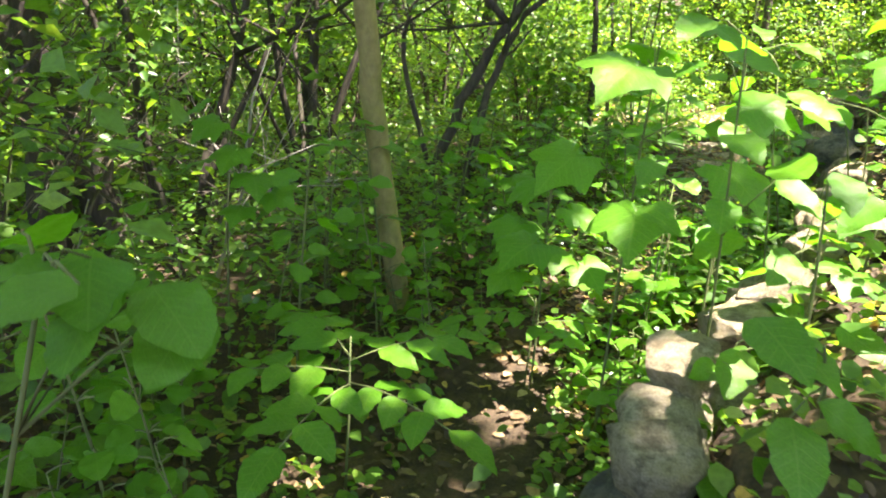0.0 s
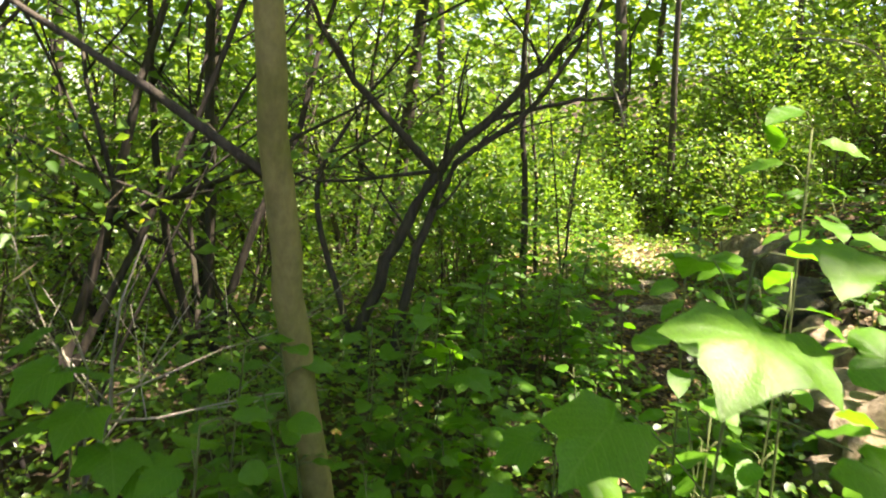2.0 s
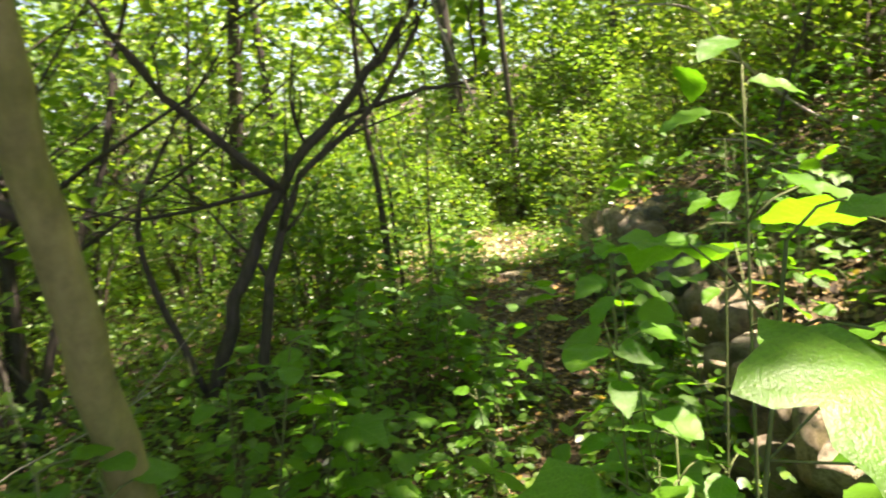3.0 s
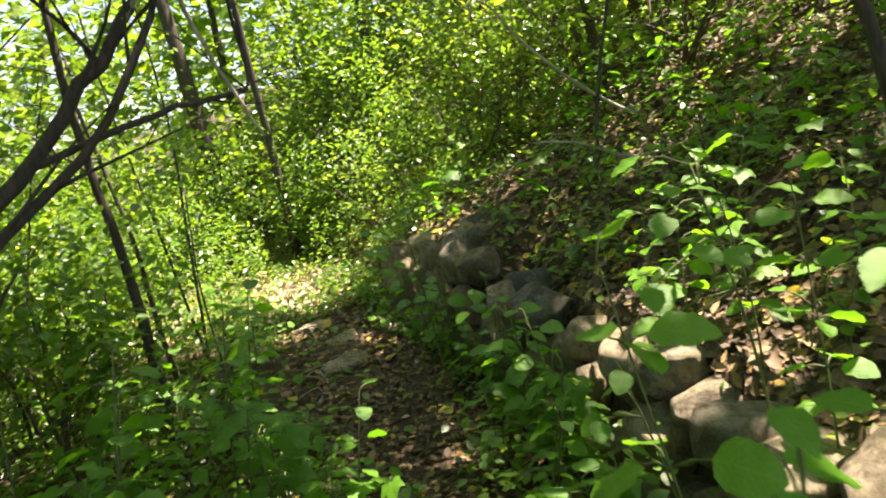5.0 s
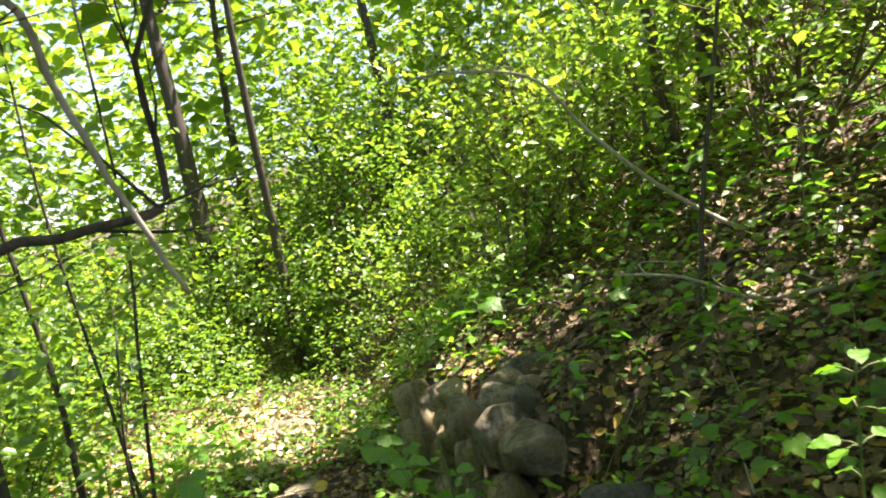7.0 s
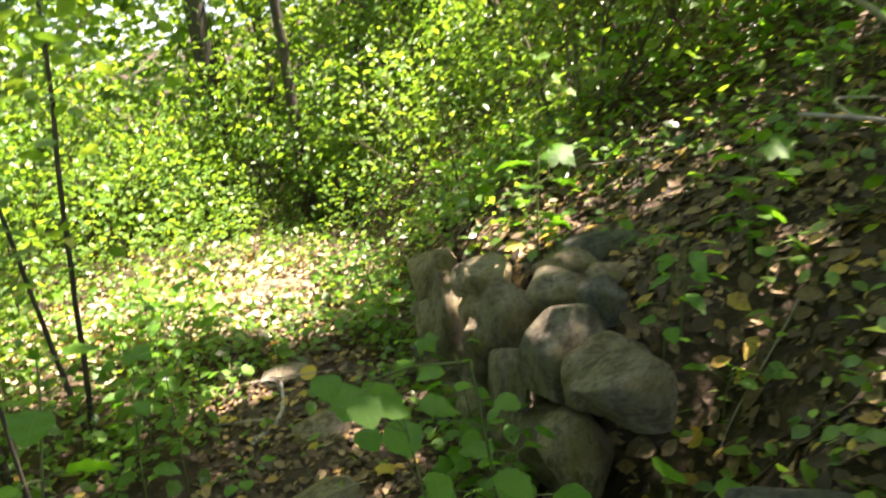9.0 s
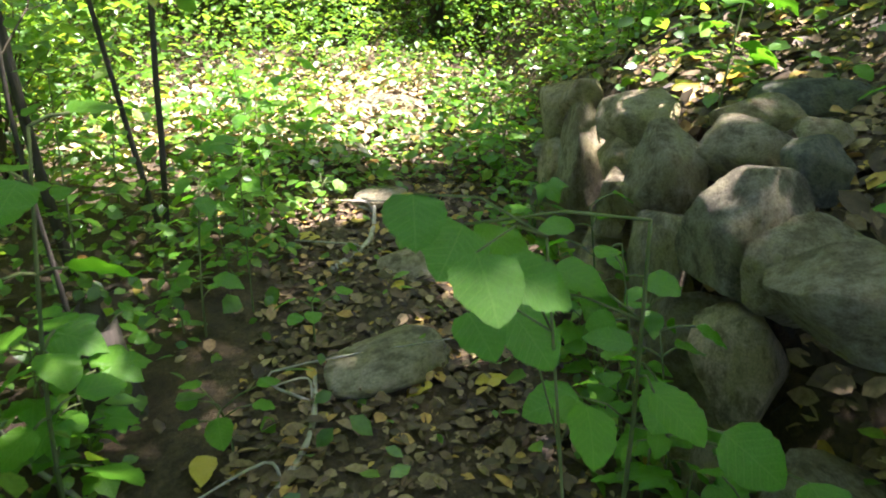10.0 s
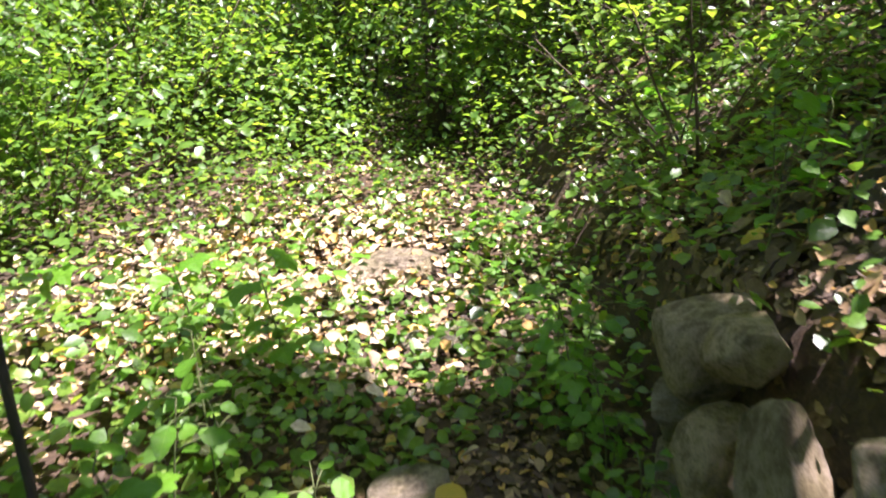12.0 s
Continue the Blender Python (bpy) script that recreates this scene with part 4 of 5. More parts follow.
def hero_plant(base, leaves, mesh, label, bark=None, thick=0.006, name="broadleaf_sapling", category="sapling"):
    """A sapling whose few large leaves stand at known places: x, y, z, length, heading."""
    base = Vector(base)
    ob = thing(name, label, category, "", Matrix.Translation(base))
    rng = random.Random(int(base.x * 100) + int(base.y * 10))
    top = max(p[2] for p in leaves)
    cx = sum(p[0] for p in leaves) / len(leaves)
    cy = sum(p[1] for p in leaves) / len(leaves)
    mid = Vector((cx, cy, top)) - base
    stem = branch_line((0, 0, -0.05), tuple(Vector((mid.x * 0.35, mid.y * 0.35, mid.z * 0.5))), tuple(Vector((mid.x * 0.9, mid.y * 0.9, mid.z * 0.98))))
    lines = [(stem, [thick * (1 - 0.55 * i / (len(stem) - 1)) for i in range(len(stem))])]
    for x, y, z, size, turn in leaves:
        a = Vector((math.cos(radians(turn)), math.sin(radians(turn)), rng.uniform(-0.45, -0.1)))
        q = Vector((x, y, z)) - base - a.normalized() * size * 0.45
        near = min(stem, key=lambda s: (s - q + Vector((0, 0, 0.08))).length)
        part("stalk", tubes_mesh("stalk", [([near.copy(), near.lerp(q, 0.5) + Vector((0, 0, 0.015)), q], [thick * 0.4, thick * 0.35, thick * 0.3])], 5), bark or stem_green, ob)
        set_leaf(mesh, ob, q, a, (rng.gauss(0, 0.2), rng.gauss(0, 0.2) - 0.3, 1), size)
    part("stem", tubes_mesh("stem", lines, 6), bark or stem_green, ob)
    return ob


def saplings():
    z = lambda x, y: float(height(x, y))
    # beside the first stones
    hero_plant((0.62, 2.3, z(0.62, 2.3)), [(0.48, 1.9, 1.39, 0.23, 230), (0.42, 2.33, 1.06, 0.22, 215), (0.53, 1.85, 1.01, 0.21, 250), (0.32, 2.35, 0.76, 0.2, 220), (0.76, 2.1, 1.5, 0.16, 300), (0.95, 2.15, 1.28, 0.2, 330), (0.85, 2.0, 1.1, 0.2, 300), (0.7, 2.5, 1.42, 0.18, 80)], LEAF_LOBED, "young maple-like sapling with large lobed leaves by the path")
    hero_plant((1.12, 2.75, z(1.12, 2.75)), [(1.13, 2.95, 1.73, 0.14, 40), (1.05, 2.87, 1.64, 0.13, 160), (1.0, 2.7, 1.78, 0.13, 200), (1.25, 2.8, 1.7, 0.14, 330), (1.1, 2.6, 1.5, 0.14, 260), (1.3, 2.7, 1.45, 0.15, 300), (0.95, 2.85, 1.35, 0.14, 170), (1.2, 2.95, 1.3, 0.14, 90), (1.05, 2.6, 1.15, 0.15, 240), (1.35, 2.85, 1.15, 0.14, 10)], LEAF_OVATE, "upright sapling with bright oval leaves above the stones")
    hero_plant((1.0, 1.75, z(1.0, 1.75)), [(0.85, 1.46, 1.2, 0.13, 260), (0.98, 1.6, 1.12, 0.14, 200), (1.1, 1.95, 1.05, 0.16, 40), (0.8, 1.55, 1.0, 0.14, 230), (0.72, 1.52, 0.75, 0.15, 240), (0.95, 1.95, 0.85, 0.15, 120), (0.82, 1.5, 0.62, 0.14, 250), (1.05, 1.6, 0.8, 0.15, 300), (0.65, 1.35, 0.55, 0.16, 250), (0.75, 1.3, 0.6, 0.15, 300)], LEAF_OVATE, "leafy sapling with large oval yellow-green leaves")
    hero_plant((1.45, 2.3, z(1.45, 2.3)), [(1.3, 2.1, 1.42, 0.17, 200), (1.15, 2.2, 1.3, 0.18, 230), (1.5, 2.1, 1.36, 0.17, 280), (1.42, 2.0, 1.15, 0.18, 250), (1.65, 2.2, 1.2, 0.17, 330), (1.25, 2.05, 1.02, 0.18, 220), (1.55, 2.4, 1.45, 0.16, 60), (1.4, 2.35, 1.55, 0.15, 120), (1.2, 1.95, 0.85, 0.17, 240), (1.6, 2.0, 0.95, 0.17, 290)], LEAF_LOBED, "young maple-like sapling with sunlit lobed leaves on the bank")
    hero_plant((0.45, 2.75, z(0.45, 2.75)), [(0.3, 2.6, 0.75, 0.17, 230), (0.45, 2.55, 0.68, 0.18, 270), (0.55, 2.65, 0.8, 0.16, 320), (0.35, 2.7, 0.88, 0.15, 180), (0.5, 2.85, 0.92, 0.15, 60), (0.28, 2.55, 0.58, 0.16, 220), (0.6, 2.6, 0.6, 0.16, 300)], LEAF_LOBED, "low maple-like sapling with overlapping lobed leaves")
    hero_plant((0.86, 2.0, z(0.86, 2.0)), [(0.64, 1.92, 1.51, 0.16, 230), (0.79, 1.91, 1.43, 0.17, 320), (0.47, 1.57, 1.2, 0.11, 240), (0.74, 1.75, 1.24, 0.16, 280), (0.7, 1.7, 1.08, 0.14, 250), (0.9, 1.75, 1.12, 0.15, 310)], LEAF_OVATE, "tall sapling with large oval leaves above the wall")
    hero_plant((0.82, 1.3, z(0.82, 1.3)), [(0.60, 1.13, 1.0, 0.17, 280), (0.68, 1.16, 0.96, 0.15, 300), (0.63, 1.05, 0.83, 0.17, 260), (0.74, 1.1, 0.86, 0.14, 330)], LEAF_OVATE, "low sprout with long oval leaves on the wall")
    hero_plant((1.0, 3.1, z(1.0, 3.1)), [(0.92, 3.05, 1.33, 0.07, 240), (0.87, 3.03, 1.25, 0.11, 200), (0.91, 3.05, 1.18, 0.12, 210), (0.99, 3.05, 1.05, 0.12, 300), (0.94, 3.02, 0.95, 0.12, 250), (1.08, 3.1, 1.2, 0.12, 330), (0.9, 3.1, 0.8, 0.1, 180)], LEAF_OVATE, "slender sprout with pointed leaves beside the path")
    # by the start, on the other side
    hero_plant((-0.55, 0.5, z(-0.55, 0.5)), [(-0.21, 0.42, 1.33, 0.062, 290), (-0.21, 0.41, 1.31, 0.070, 260), (-0.17, 0.45, 1.30, 0.066, 320), (-0.17, 0.45, 1.28, 0.066, 250), (-0.22, 0.37, 1.34, 0.060, 220), (-0.25, 0.41, 1.34, 0.060, 180), (-0.26, 0.46, 1.35, 0.060, 100)], LEAF_ROUND, "sapling with broad rounded leaves reaching over the path", thick=0.004)
    hero_plant((-0.85, 2.85, z(-0.85, 2.85)), [(-0.77, 2.72, 0.95, 0.15, 250), (-0.68, 2.7, 0.86, 0.16, 290), (-0.6, 2.72, 0.8, 0.14, 320), (-0.86, 2.74, 1.05, 0.14, 220), (-0.92, 2.8, 0.9, 0.14, 180), (-0.74, 2.68, 0.74, 0.13, 260), (-0.95, 2.9, 1.1, 0.12, 150), (-0.8, 2.95, 1.0, 0.13, 80)], LEAF_LOBED, "young maple-like sapling with hanging lobed leaves in the thicket")
    hero_plant((-0.5, 3.65, z(-0.5, 3.65)), [(-0.49, 3.55, 0.32, 0.13, 260), (-0.38, 3.6, 0.4, 0.14, 300), (-0.3, 3.7, 0.3, 0.12, 330), (-0.6, 3.6, 0.4, 0.13, 220), (-0.5, 3.75, 0.48, 0.12, 90), (-0.66, 3.72, 0.3, 0.12, 190)], LEAF_LOBED, "low maple-like sapling with yellow-green leaves at the tree's foot")
    # on the bank
    hero_plant((2.25, 3.75, z(2.25, 3.75)), [(1.81, 3.77, 1.35, 0.085, 200), (1.84, 3.68, 1.27, 0.09, 260), (1.76, 3.78, 1.18, 0.11, 220), (1.9, 3.7, 1.42, 0.08, 300), (1.95, 3.85, 1.3, 0.08, 100), (2.0, 3.7, 1.22, 0.09, 280), (1.8, 3.85, 1.08, 0.09, 150), (1.73, 3.8, 1.02, 0.08, 220), (1.86, 3.9, 1.5, 0.08, 120), (2.05, 3.8, 1.5, 0.09, 20), (2.1, 3.6, 1.38, 0.09, 280), (1.98, 3.6, 1.1, 0.08, 260)], LEAF_ROUND, "small sapling with rounded green leaves on the bank")
    hero_plant((2.0, 3.9, z(2.0, 3.9)), [(1.78, 3.95, 0.92, 0.08, 200), (1.85, 4.05, 0.85, 0.08, 120), (1.7, 3.98, 0.8, 0.07, 220), (1.9, 3.95, 0.98, 0.08, 300), (1.8, 4.1, 0.75, 0.08, 150)], LEAF_ROUND, "low leafy sprout growing from the wall")
    # over the path further on
    hero_plant((3.0, 6.35, z(3.0, 6.35)), [(2.50, 6.19, 1.08, 0.10, 230), (2.60, 6.24, 1.04, 0.11, 280), (2.64, 6.24, 0.93, 0.10, 250), (2.75, 6.27, 0.95, 0.09, 320), (2.82, 6.1, 0.8, 0.1, 280), (2.9, 6.2, 0.72, 0.1, 210), (2.75, 6.3, 0.7, 0.1, 170), (3.0, 6.1, 0.66, 0.12, 290), (3.08, 6.0, 0.6, 0.12, 260)], LEAF_ROUND, "spindly sapling with heart-shaped leaves leaning over the path")
    hero_plant((2.62, 5.98, z(2.62, 5.98)), [(2.35, 5.96, 1.23, 0.058, 250), (2.36, 5.86, 1.22, 0.06, 260), (2.41, 5.88, 1.2, 0.06, 320), (2.39, 5.92, 1.14, 0.05, 270), (2.46, 5.95, 1.1, 0.06, 280), (2.5, 5.9, 1.02, 0.06, 250), (2.56, 6.0, 0.95, 0.06, 330)], LEAF_ROUND, "thin sprout with rounded leaves reaching over the path", thick=0.003)
    hero_plant((3.15, 5.95, z(3.15, 5.95)), [(2.95, 5.85, 0.72, 0.12, 220), (3.05, 5.75, 0.66, 0.12, 280), (2.9, 5.95, 0.6, 0.1, 180), (3.1, 5.9, 0.8, 0.1, 20), (3.2, 5.8, 0.74, 0.11, 310)], LEAF_ROUND, "leafy sprout among the fallen wall stones")
    for i, (x, y, tall, n, size) in enumerate(((1.05, 2.1, 1.15, 14, 0.15), (1.4, 1.75, 1.05, 14, 0.14), (1.08, 3.02, 1.1, 14, 0.12), (1.75, 2.65, 1.2, 16, 0.13), (1.25, 3.3, 1.35, 16, 0.1), (0.7, 1.75, 0.75, 9, 0.13), (0.95, 3.4, 1.15, 18, 0.075), (1.2, 2.95, 1.5, 16, 0.11), (2.15, 3.55, 0.9, 18, 0.085), (2.55, 3.95, 0.75, 16, 0.08), (2.75, 4.35, 0.65, 16, 0.08), (3.1, 4.75, 0.6, 14, 0.08), (1.35, 2.6, 0.9, 14, 0.12))):
        leafy_plant(80 + i, tall, n, size, LEAF_OVATE if i % 2 else LEAF_ROUND, "leafy sapling with sunlit green leaves above the stones", "leafy_sapling", "sapling", "saplings by the stones", ground_pose(x, y, 50 * i), low=0.3, bark=stem_green)
    compound_plant(3, 0.55, 5, 0.15, "seedling with feathered pale green leaflets beside the path", ground_pose(-0.24, 2.0, 40))
    compound_plant(4, 0.4, 4, 0.11, "seedling with feathered pale green leaflets beside the path", ground_pose(0.42, 2.75, 10))


saplings()


def seedlings():
    rng = random.Random(51)
    kinds = [
        [leafy_plant(61, 0.42, 8, 0.10, LEAF_LOBED, "maple-like seedling with lobed green leaves", "lobed_seedling", group="seedlings"), []],
        [leafy_plant(62, 0.5, 10, 0.085, LEAF_OVATE, "seedling with oval green leaves on a thin stem", group="seedlings"), []],
        [leafy_plant(63, 0.16, 6, 0.07, LEAF_ROUND, "low plant with rounded leaves near the ground", "ground_plant", "plant", "seedlings", low=0.6, reach=1.1), []],
        [leafy_plant(64, 0.7, 12, 0.08, LEAF_ROUND, "taller seedling with many rounded leaves", group="seedlings", low=0.3), []],
        [leafy_plant(65, 0.3, 8, 0.09, LEAF_LANCE, "seedling with narrow pointed leaves", "lance_leaved_seedling", "seedling", "seedlings", low=0.4), []],
    ]
    def spread(count, y0, y1, lo, wide, weights, sides=(-1, 1), scale=(0.7, 1.25)):
        n = 0
        while n < count:
            y = rng.uniform(y0, y1)
            far = rng.choice(sides) * (lo + abs(rng.gauss(0, wide)))
            x = float(np.interp(y, TRACK_Y, TRACK_X)) + far
            s = float(wall_s(x, y))
            if -0.12 < s < 0.3:
                continue
            kind = rng.choices(range(5), weights)[0]
            if abs(far) < 0.5 and not 2.7 < y < 5.2:
                kind = 2
            if s > 0.3 and kind == 3:
                kind = 1
            kinds[kind][1].append((x, y, rng.uniform(0, 360), rng.uniform(*scale)))
            n += 1
    spread(170, 1.3, 10.5, 0.3, 0.9, (3, 4, 5, 2, 3))
    spread(70, 1.4, 7.5, 0.75, 0.7, (3, 4, 0, 5, 2), (-1,), (0.9, 1.6))
    spread(45, 2.7, 5.2, 0.3, 0.3, (3, 4, 0, 3, 3), (-1, 1), (0.7, 1.1))
    spread(22, 2.4, 4.2, 0.42, 0.15, (4, 4, 0, 2, 3), (1,), (0.7, 1.2))
    spread(34, 4.6, 7.0, 0.55, 0.12, (2, 5, 3, 2, 2), (1,), (0.8, 1.3))
    spread(16, 7.0, 9.2, 0.5, 0.1, (1, 3, 6, 0, 2), (1,), (0.6, 1.0))
    n = 0
    while n < 120:
        y = rng.uniform(3.0, 8.8)
        x = float(wall_x(y)) + rng.uniform(0.45, 3.0)
        kinds[rng.choices(range(5), (3, 5, 4, 0, 3))[0]][1].append((x, y, rng.uniform(0, 360), rng.uniform(0.6, 1.2)))
        n += 1
    for proto, where in kinds:
        place_copies(proto, where)


seedlings()


def bare_wood():
    # thin poles beside the clearing
    for base, pts, r, label in (
        ((2.31, 8.6), ((2.30, 8.6, -0.1), (2.33, 8.6, 0.4), (2.38, 8.6, 1.24), (2.46, 8.65, 2.2), (2.4, 8.7, 3.6)), 0.015, "thin straight dark sapling stem near the clearing"),
        ((2.28, 8.5), ((2.30, 8.5, -0.1), (2.22, 8.5, 0.6), (2.14, 8.5, 1.25), (2.0, 8.5, 2.3), (1.95, 8.6, 3.4)), 0.013, "thin leaning sapling stem near the clearing"),
        ((1.95, 8.3), ((1.95, 8.3, -0.1), (1.9, 8.3, 0.6), (1.86, 8.3, 1.4), (1.7, 8.4, 2.6)), 0.024, "grey leaning sapling trunk near the clearing"),
        ((1.42, 7.0), ((1.42, 7.0, -0.1), (1.44, 6.98, 0.6), (1.42, 7.0, 1.3), (1.36, 7.05, 2.2), (1.4, 7.1, 3.6)), 0.036, "grey sapling trunk standing in the undergrowth"),
        ((4.2, 5.9), ((4.18, 5.9, 0.9), (4.28, 5.9, 1.3), (4.43, 5.9, 1.83), (4.81, 5.9, 2.77), (5.1, 5.9, 3.8)), 0.017, "slim dark sapling stem on the bank"),
        ((2.0, 7.4), ((2.0, 7.4, -0.15), (1.98, 7.4, 0.4), (1.95, 7.4, 1.0), (2.0, 7.4, 1.6)), 0.009, "thin dead stem in the undergrowth"),
    ):
        z = float(height(*base))
        ob = thing("sapling_pole", label, "sapling", "", pose(base[0], base[1], z))
        o = Vector((base[0], base[1], z))
        pts = [Vector(p) for p in pts]
        pts[0].z = z - 0.06
        part("stem", tubes_mesh("stem", [limb([p - o for p in pts], r, r * 0.5)], 8), bark_dark, ob)
        rng, tips, twigs = random.Random(int(base[0] * 50)), [], []
        for k in range(4):
            p = pts[2].lerp(pts[-1], 0.2 + 0.25 * k) - o
            w = rng.uniform(0, 6.28)
            grow(rng, p, Vector((math.cos(w), math.sin(w), 0.5)), 0.7, r * 0.35, 1, lines=twigs, tips=tips)
        tagged(part("twig", tubes_mesh("twig", twigs, 4), twig_brown, ob), kind="stuff")
        part("foliage", leaves_mesh("foliage", *twig_leaves(np.random.default_rng(5), tips, 9, 0.075), OVATE), leaf_bright, ob)
    # pale dead limbs over the bank
    for pts, r, label in (
        (((3.92, 7.45, 2.75), (4.2, 7.15, 2.72), (4.45, 6.9, 2.6), (4.6, 6.7, 2.25), (4.85, 6.35, 1.8), (5.1, 5.95, 1.5), (5.25, 5.7, 1.3)), 0.016, "pale dead limb arching down to the bank"),
        (((3.82, 6.03, 1.5), (4.0, 5.8, 1.45), (4.25, 5.55, 1.3), (4.45, 5.1, 1.2)), 0.012, "pale dead stick propped on the bank"),
        (((3.3, 8.7, 0.19), (3.1, 8.2, 0.2), (2.85, 7.95, 0.17)), 0.016, "grey fallen stick lying across the path"),
        (((2.6, 7.3, 0.14), (2.5, 7.0, 0.13), (2.3, 6.8, 0.1)), 0.013, "pale fallen stick beside the path"),
        (((4.5, 7.3, 1.22), (4.7, 7.1, 1.33), (5.0, 6.95, 1.5)), 0.014, "pale broken stick lying on the bank"),
        (((4.3, 7.9, 1.12), (4.6, 7.9, 1.25), (4.9, 7.7, 1.4)), 0.012, "pale broken stick lying on the bank"),
    ):
        fallen = r != 0.016 or pts[0][2] < 1
        line = [Vector((p[0], p[1], float(height(p[0], p[1])) + r * 0.8)) if fallen and pts[0][2] != 1.5 else Vector(p) for p in pts]
        line[-1].z = float(height(line[-1].x, line[-1].y)) + 0.004
        o = line[-1].copy()
        ob = thing("dead_branch", label, "branch", "", Matrix.Translation(o))
        part("wood", tubes_mesh("wood", [limb([p - o for p in line], r * 0.45, r)], 7), bark_pale, ob)
        rng = random.Random(int(r * 9000))
        for k in range(3):
            p = line[k % (len(line) - 1)].lerp(line[k % (len(line) - 1) + 1], 0.5) - o
            twig = (limb([p, p + Vector((rng.gauss(0, 0.08), rng.gauss(0, 0.08), 0.05)), p + Vector((rng.gauss(0, 0.18), rng.gauss(0, 0.18), 0.04))], r * 0.4, r * 0.2))
            part("twig", tubes_mesh("twig", [twig], 5), bark_pale, ob)


bare_wood()


def bank_sticks():
    """Short dead sticks lying about on the bank and under the trees."""
    rng = random.Random(29)
    for _ in range(26):
        y = rng.uniform(2.4, 9.5)
        x = float(wall_x(y)) + rng.uniform(0.4, 2.6) if rng.random() < 0.75 else float(np.interp(y, TRACK_Y, TRACK_X)) - rng.uniform(0.4, 1.6)
        w, n, reach = rng.uniform(0, 6.28), 4, rng.uniform(0.25, 0.8)
        r = rng.uniform(0.004, 0.011)
        line = []
        for k in range(n):
            px = x + math.cos(w) * reach * k / (n - 1) + rng.gauss(0, 0.02)
            py = y + math.sin(w) * reach * k / (n - 1) + rng.gauss(0, 0.02)
            line.append(Vector((px, py, float(height(px, py)) + r + 0.012)))
        o = line[0].copy()
        ob = thing("dead_stick", "short pale dead stick lying among the leaves", "stick", "sticks on the ground", Matrix.Translation(o))
        part("wood", tubes_mesh("wood", [limb([p - o for p in line], r, r * 0.5)], 6), bark_pale if rng.random() < 0.7 else twig_brown, ob)


bank_sticks()


def bare_shrubs():
    """Leafless dead shrubs with fine grey branches beside the path."""
    for seed, x, y, tall, stems in ((92, 0.9, 7.9, 2.6, 3), (94, -1.3, 3.9, 1.9, 4)):
        rng = random.Random(seed)
        ob = thing("dead_shrub", "leafless dead shrub with fine grey branches", "dead shrub", "dead shrubs", ground_pose(x, y))
        for _ in range(stems):
            w, lines = rng.uniform(0, 6.28), []
            grow(rng, Vector((0.06 * math.cos(w), 0.06 * math.sin(w), -0.05)), Vector((0.35 * math.cos(w), 0.35 * math.sin(w), 1)), tall * rng.uniform(0.8, 1.1), 0.013, 2, spread=0.75, kids=(4, 6), lines=lines, tips=[])
            part("stem", tubes_mesh("stem", lines, 5), bark_pale if rng.random() < 0.4 else bark_dark, ob)


bare_shrubs()


def path_stones():
    for x, y, a, b, c, turn, mat, label in (
        (3.88, 10.05, 0.62, 0.42, 0.2, 20, stone_tan, "flat pale stone in the sunlit clearing"),
        (3.72, 9.3, 0.34, 0.22, 0.09, -10, stone_grey, "flat grey stone set in the path"),
        (3.17, 7.85, 0.34, 0.26, 0.12, 30, stone_tan, "flat tan stone bedded in the path"),
        (2.82, 7.25, 0.46, 0.3, 0.12, 10, stone_grey, "broad flat mossy stone bedded in the path"),
        (3.3, 8.55, 0.3, 0.22, 0.1, 0, stone_grey, "flat grey stone set in the path"),
    ):
        me = stone_mesh(int(x * 100))
        me.materials.append(mat)
        ob = part("path_stone", me, None)
        ob.matrix_world = pose(x, y, float(height(x, y)) + c * 0.12, 0, 0, turn) @ Matrix.Diagonal((a, b, c, 1))
        tagged(ob, label, "stone", "stones along the path")


path_stones()


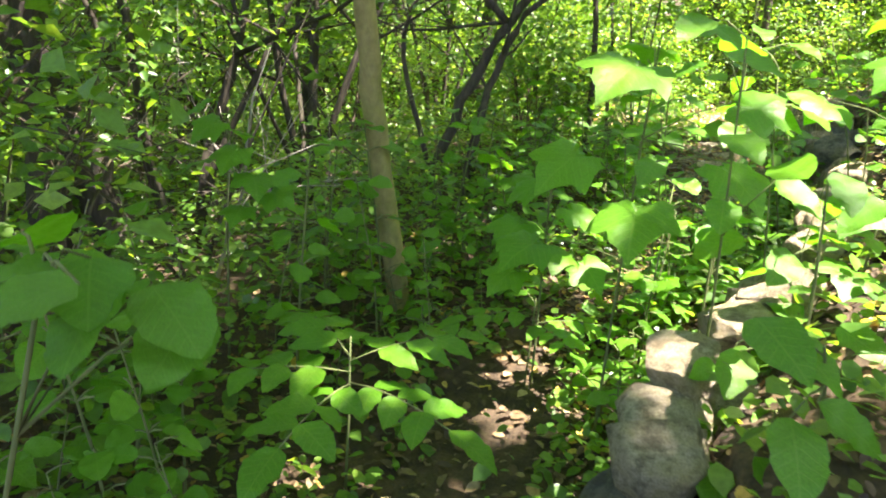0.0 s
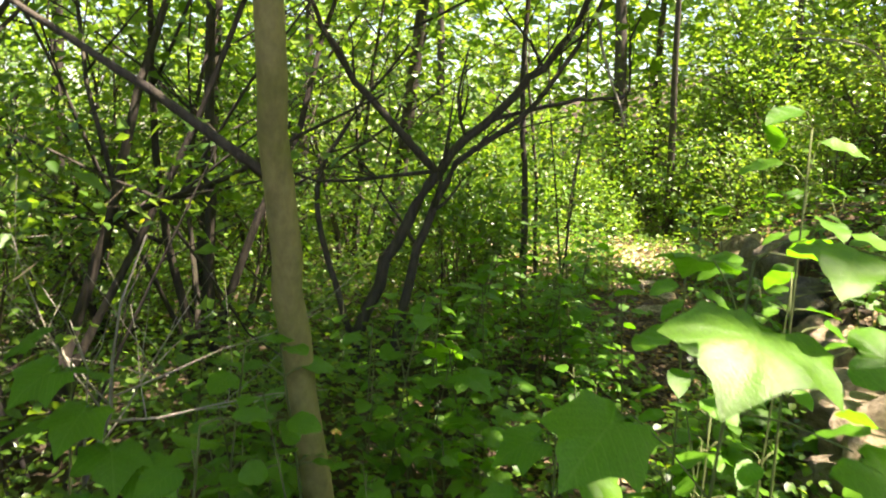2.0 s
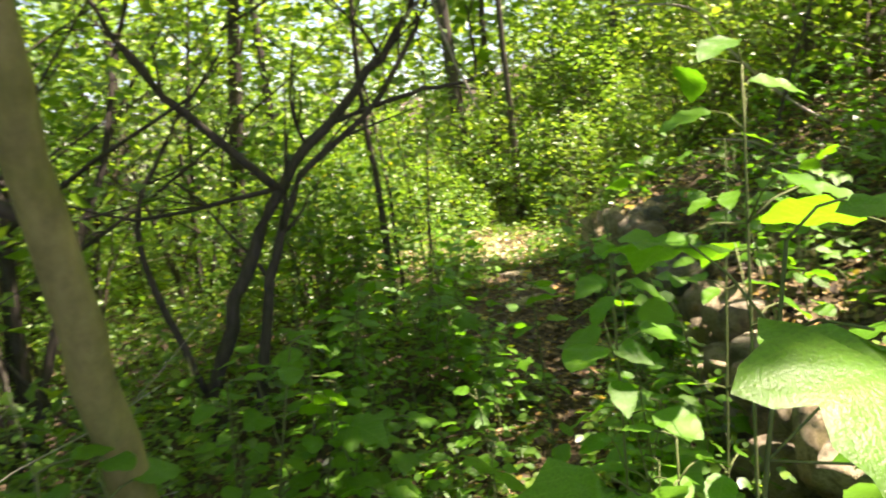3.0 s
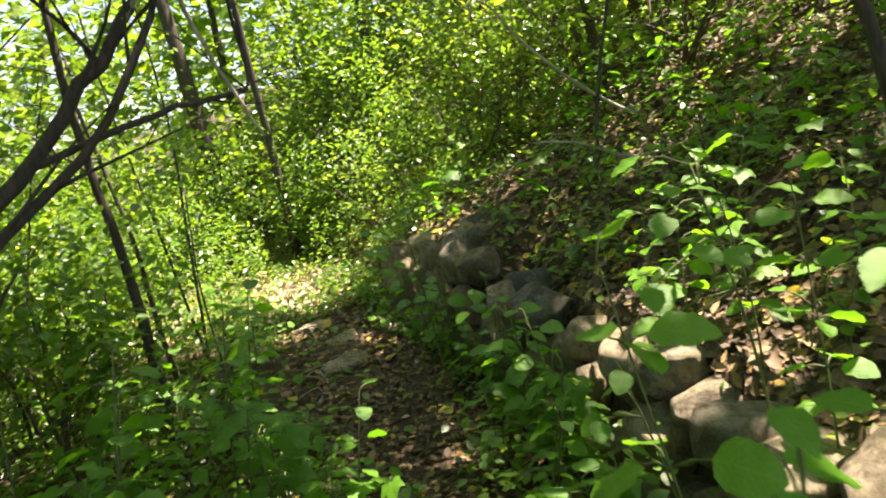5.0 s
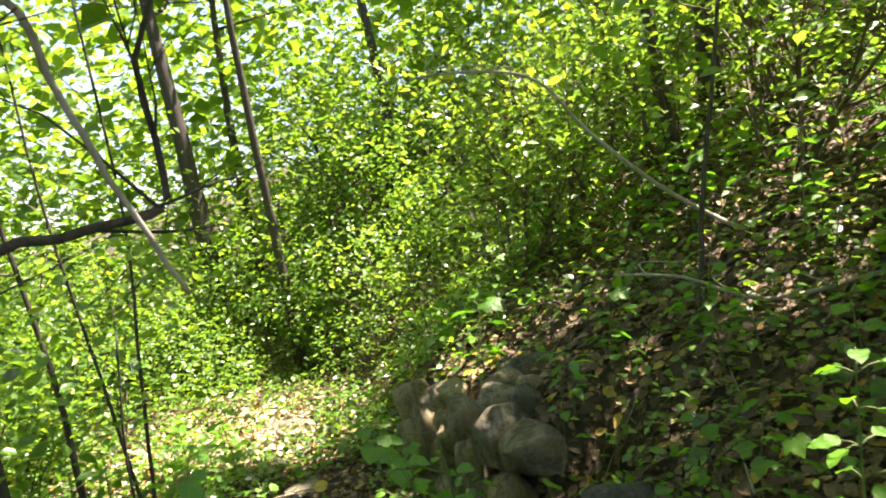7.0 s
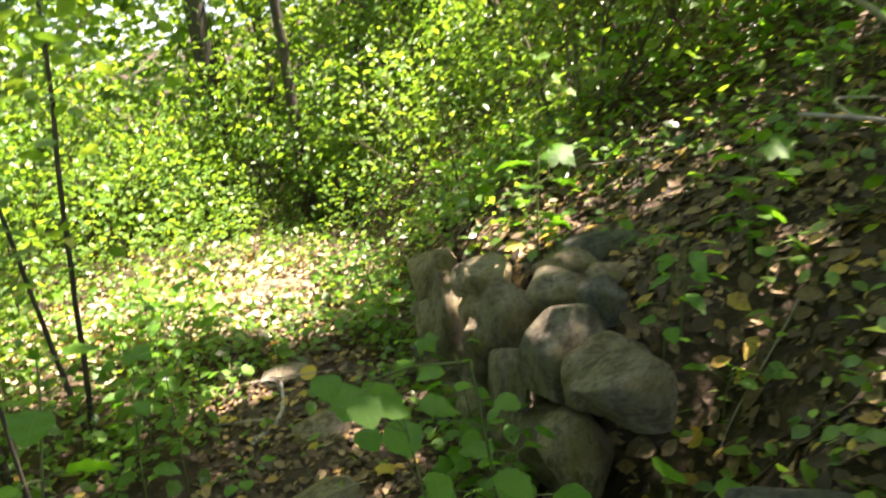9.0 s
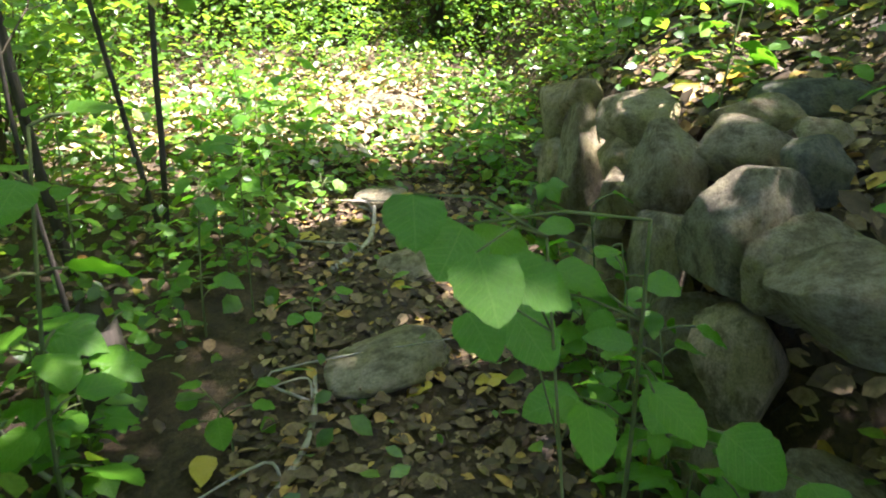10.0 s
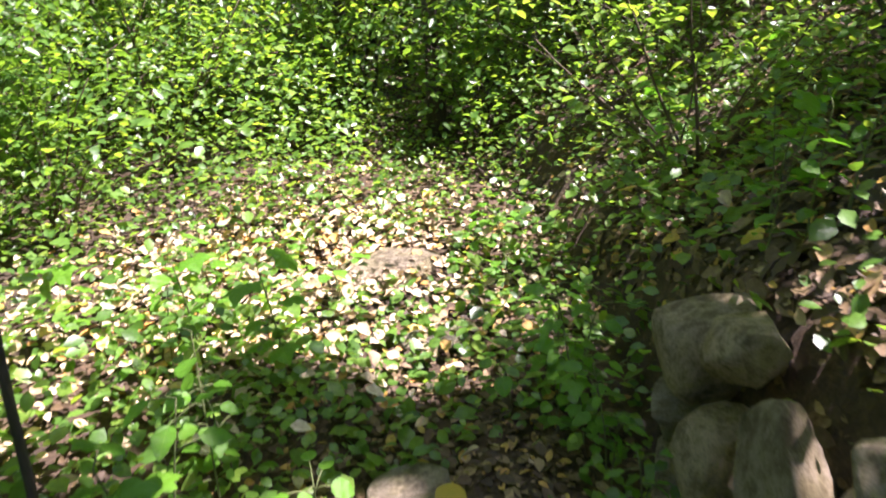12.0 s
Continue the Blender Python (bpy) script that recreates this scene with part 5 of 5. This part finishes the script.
def rotten_stump():
    rng = random.Random(3)
    x, y = 2.0, 7.4
    z = float(height(x, y))
    ob = thing("tree_stump", "small dark rotten tree stump in the undergrowth", "stump", m=pose(x, y, z))
    bm = bmesh.new()
    rings = []
    for k, (r, h) in enumerate(((0.15, -0.05), (0.115, 0.06), (0.1, 0.16), (0.095, 0.25), (0.05, 0.2))):
        rings.append([bm.verts.new((r * math.cos(i * 0.5236) * rng.uniform(0.85, 1.15), r * math.sin(i * 0.5236) * rng.uniform(0.85, 1.15), h + (rng.uniform(-0.04, 0.05) if k > 2 else 0))) for i in range(12)])
    for a, b in zip(rings, rings[1:]):
        for i in range(12):
            bm.faces.new((a[i], a[(i + 1) % 12], b[(i + 1) % 12], b[i]))
    bm.faces.new(rings[-1])
    me = bpy.data.meshes.new("stump")
    bm.to_mesh(me)
    bm.free()
    part("stump", smooth_mesh(me), bark_dark, ob)


rotten_stump()


def fallen_leaves():
    """Single large yellow and orange leaves on path and bank."""
    rng = random.Random(17)
    meshes = []
    for src in (LEAF_LOBED, LEAF_OVATE, LEAF_ROUND):
        me = src.copy()
        me.materials.clear()
        me.materials.append(leaf_yellow)
        meshes.append(me)
    spots = [(4.34, 8.68, 0.13), (4.1, 7.5, 0.14), (4.2, 7.35, 0.12), (4.25, 7.7, 0.11), (3.2, 7.3, 0.1), (2.9, 7.1, 0.11), (3.05, 7.05, 0.09)]
    while len(spots) < 75:
        y = rng.uniform(1.6, 10.5)
        x = float(np.interp(y, TRACK_Y, TRACK_X)) + rng.gauss(0.2, 0.7) if rng.random() < 0.6 else float(wall_x(y)) + rng.uniform(0.35, 2.2)
        if -0.2 < float(wall_s(x, y)) < 0.3:
            continue
        spots.append((x, y, rng.uniform(0.05, 0.11)))
    for x, y, size in spots:
        n = Vector(ground_normal(np.array([x]), np.array([y]))[0]) + Vector((rng.gauss(0, 0.25), rng.gauss(0, 0.25), 0))
        w = rng.uniform(0, 6.28)
        a = Vector((math.cos(w), math.sin(w), 0))
        a -= n * a.dot(n) / n.dot(n)
        ob = set_leaf(rng.choice(meshes), None, (x, y, float(height(x, y)) + 0.025), a, n, size)
        ob.name = "fallen_leaf"
        tagged(ob, "single yellow-orange fallen leaf lying on the ground", "leaf", "fallen leaves")


fallen_leaves()
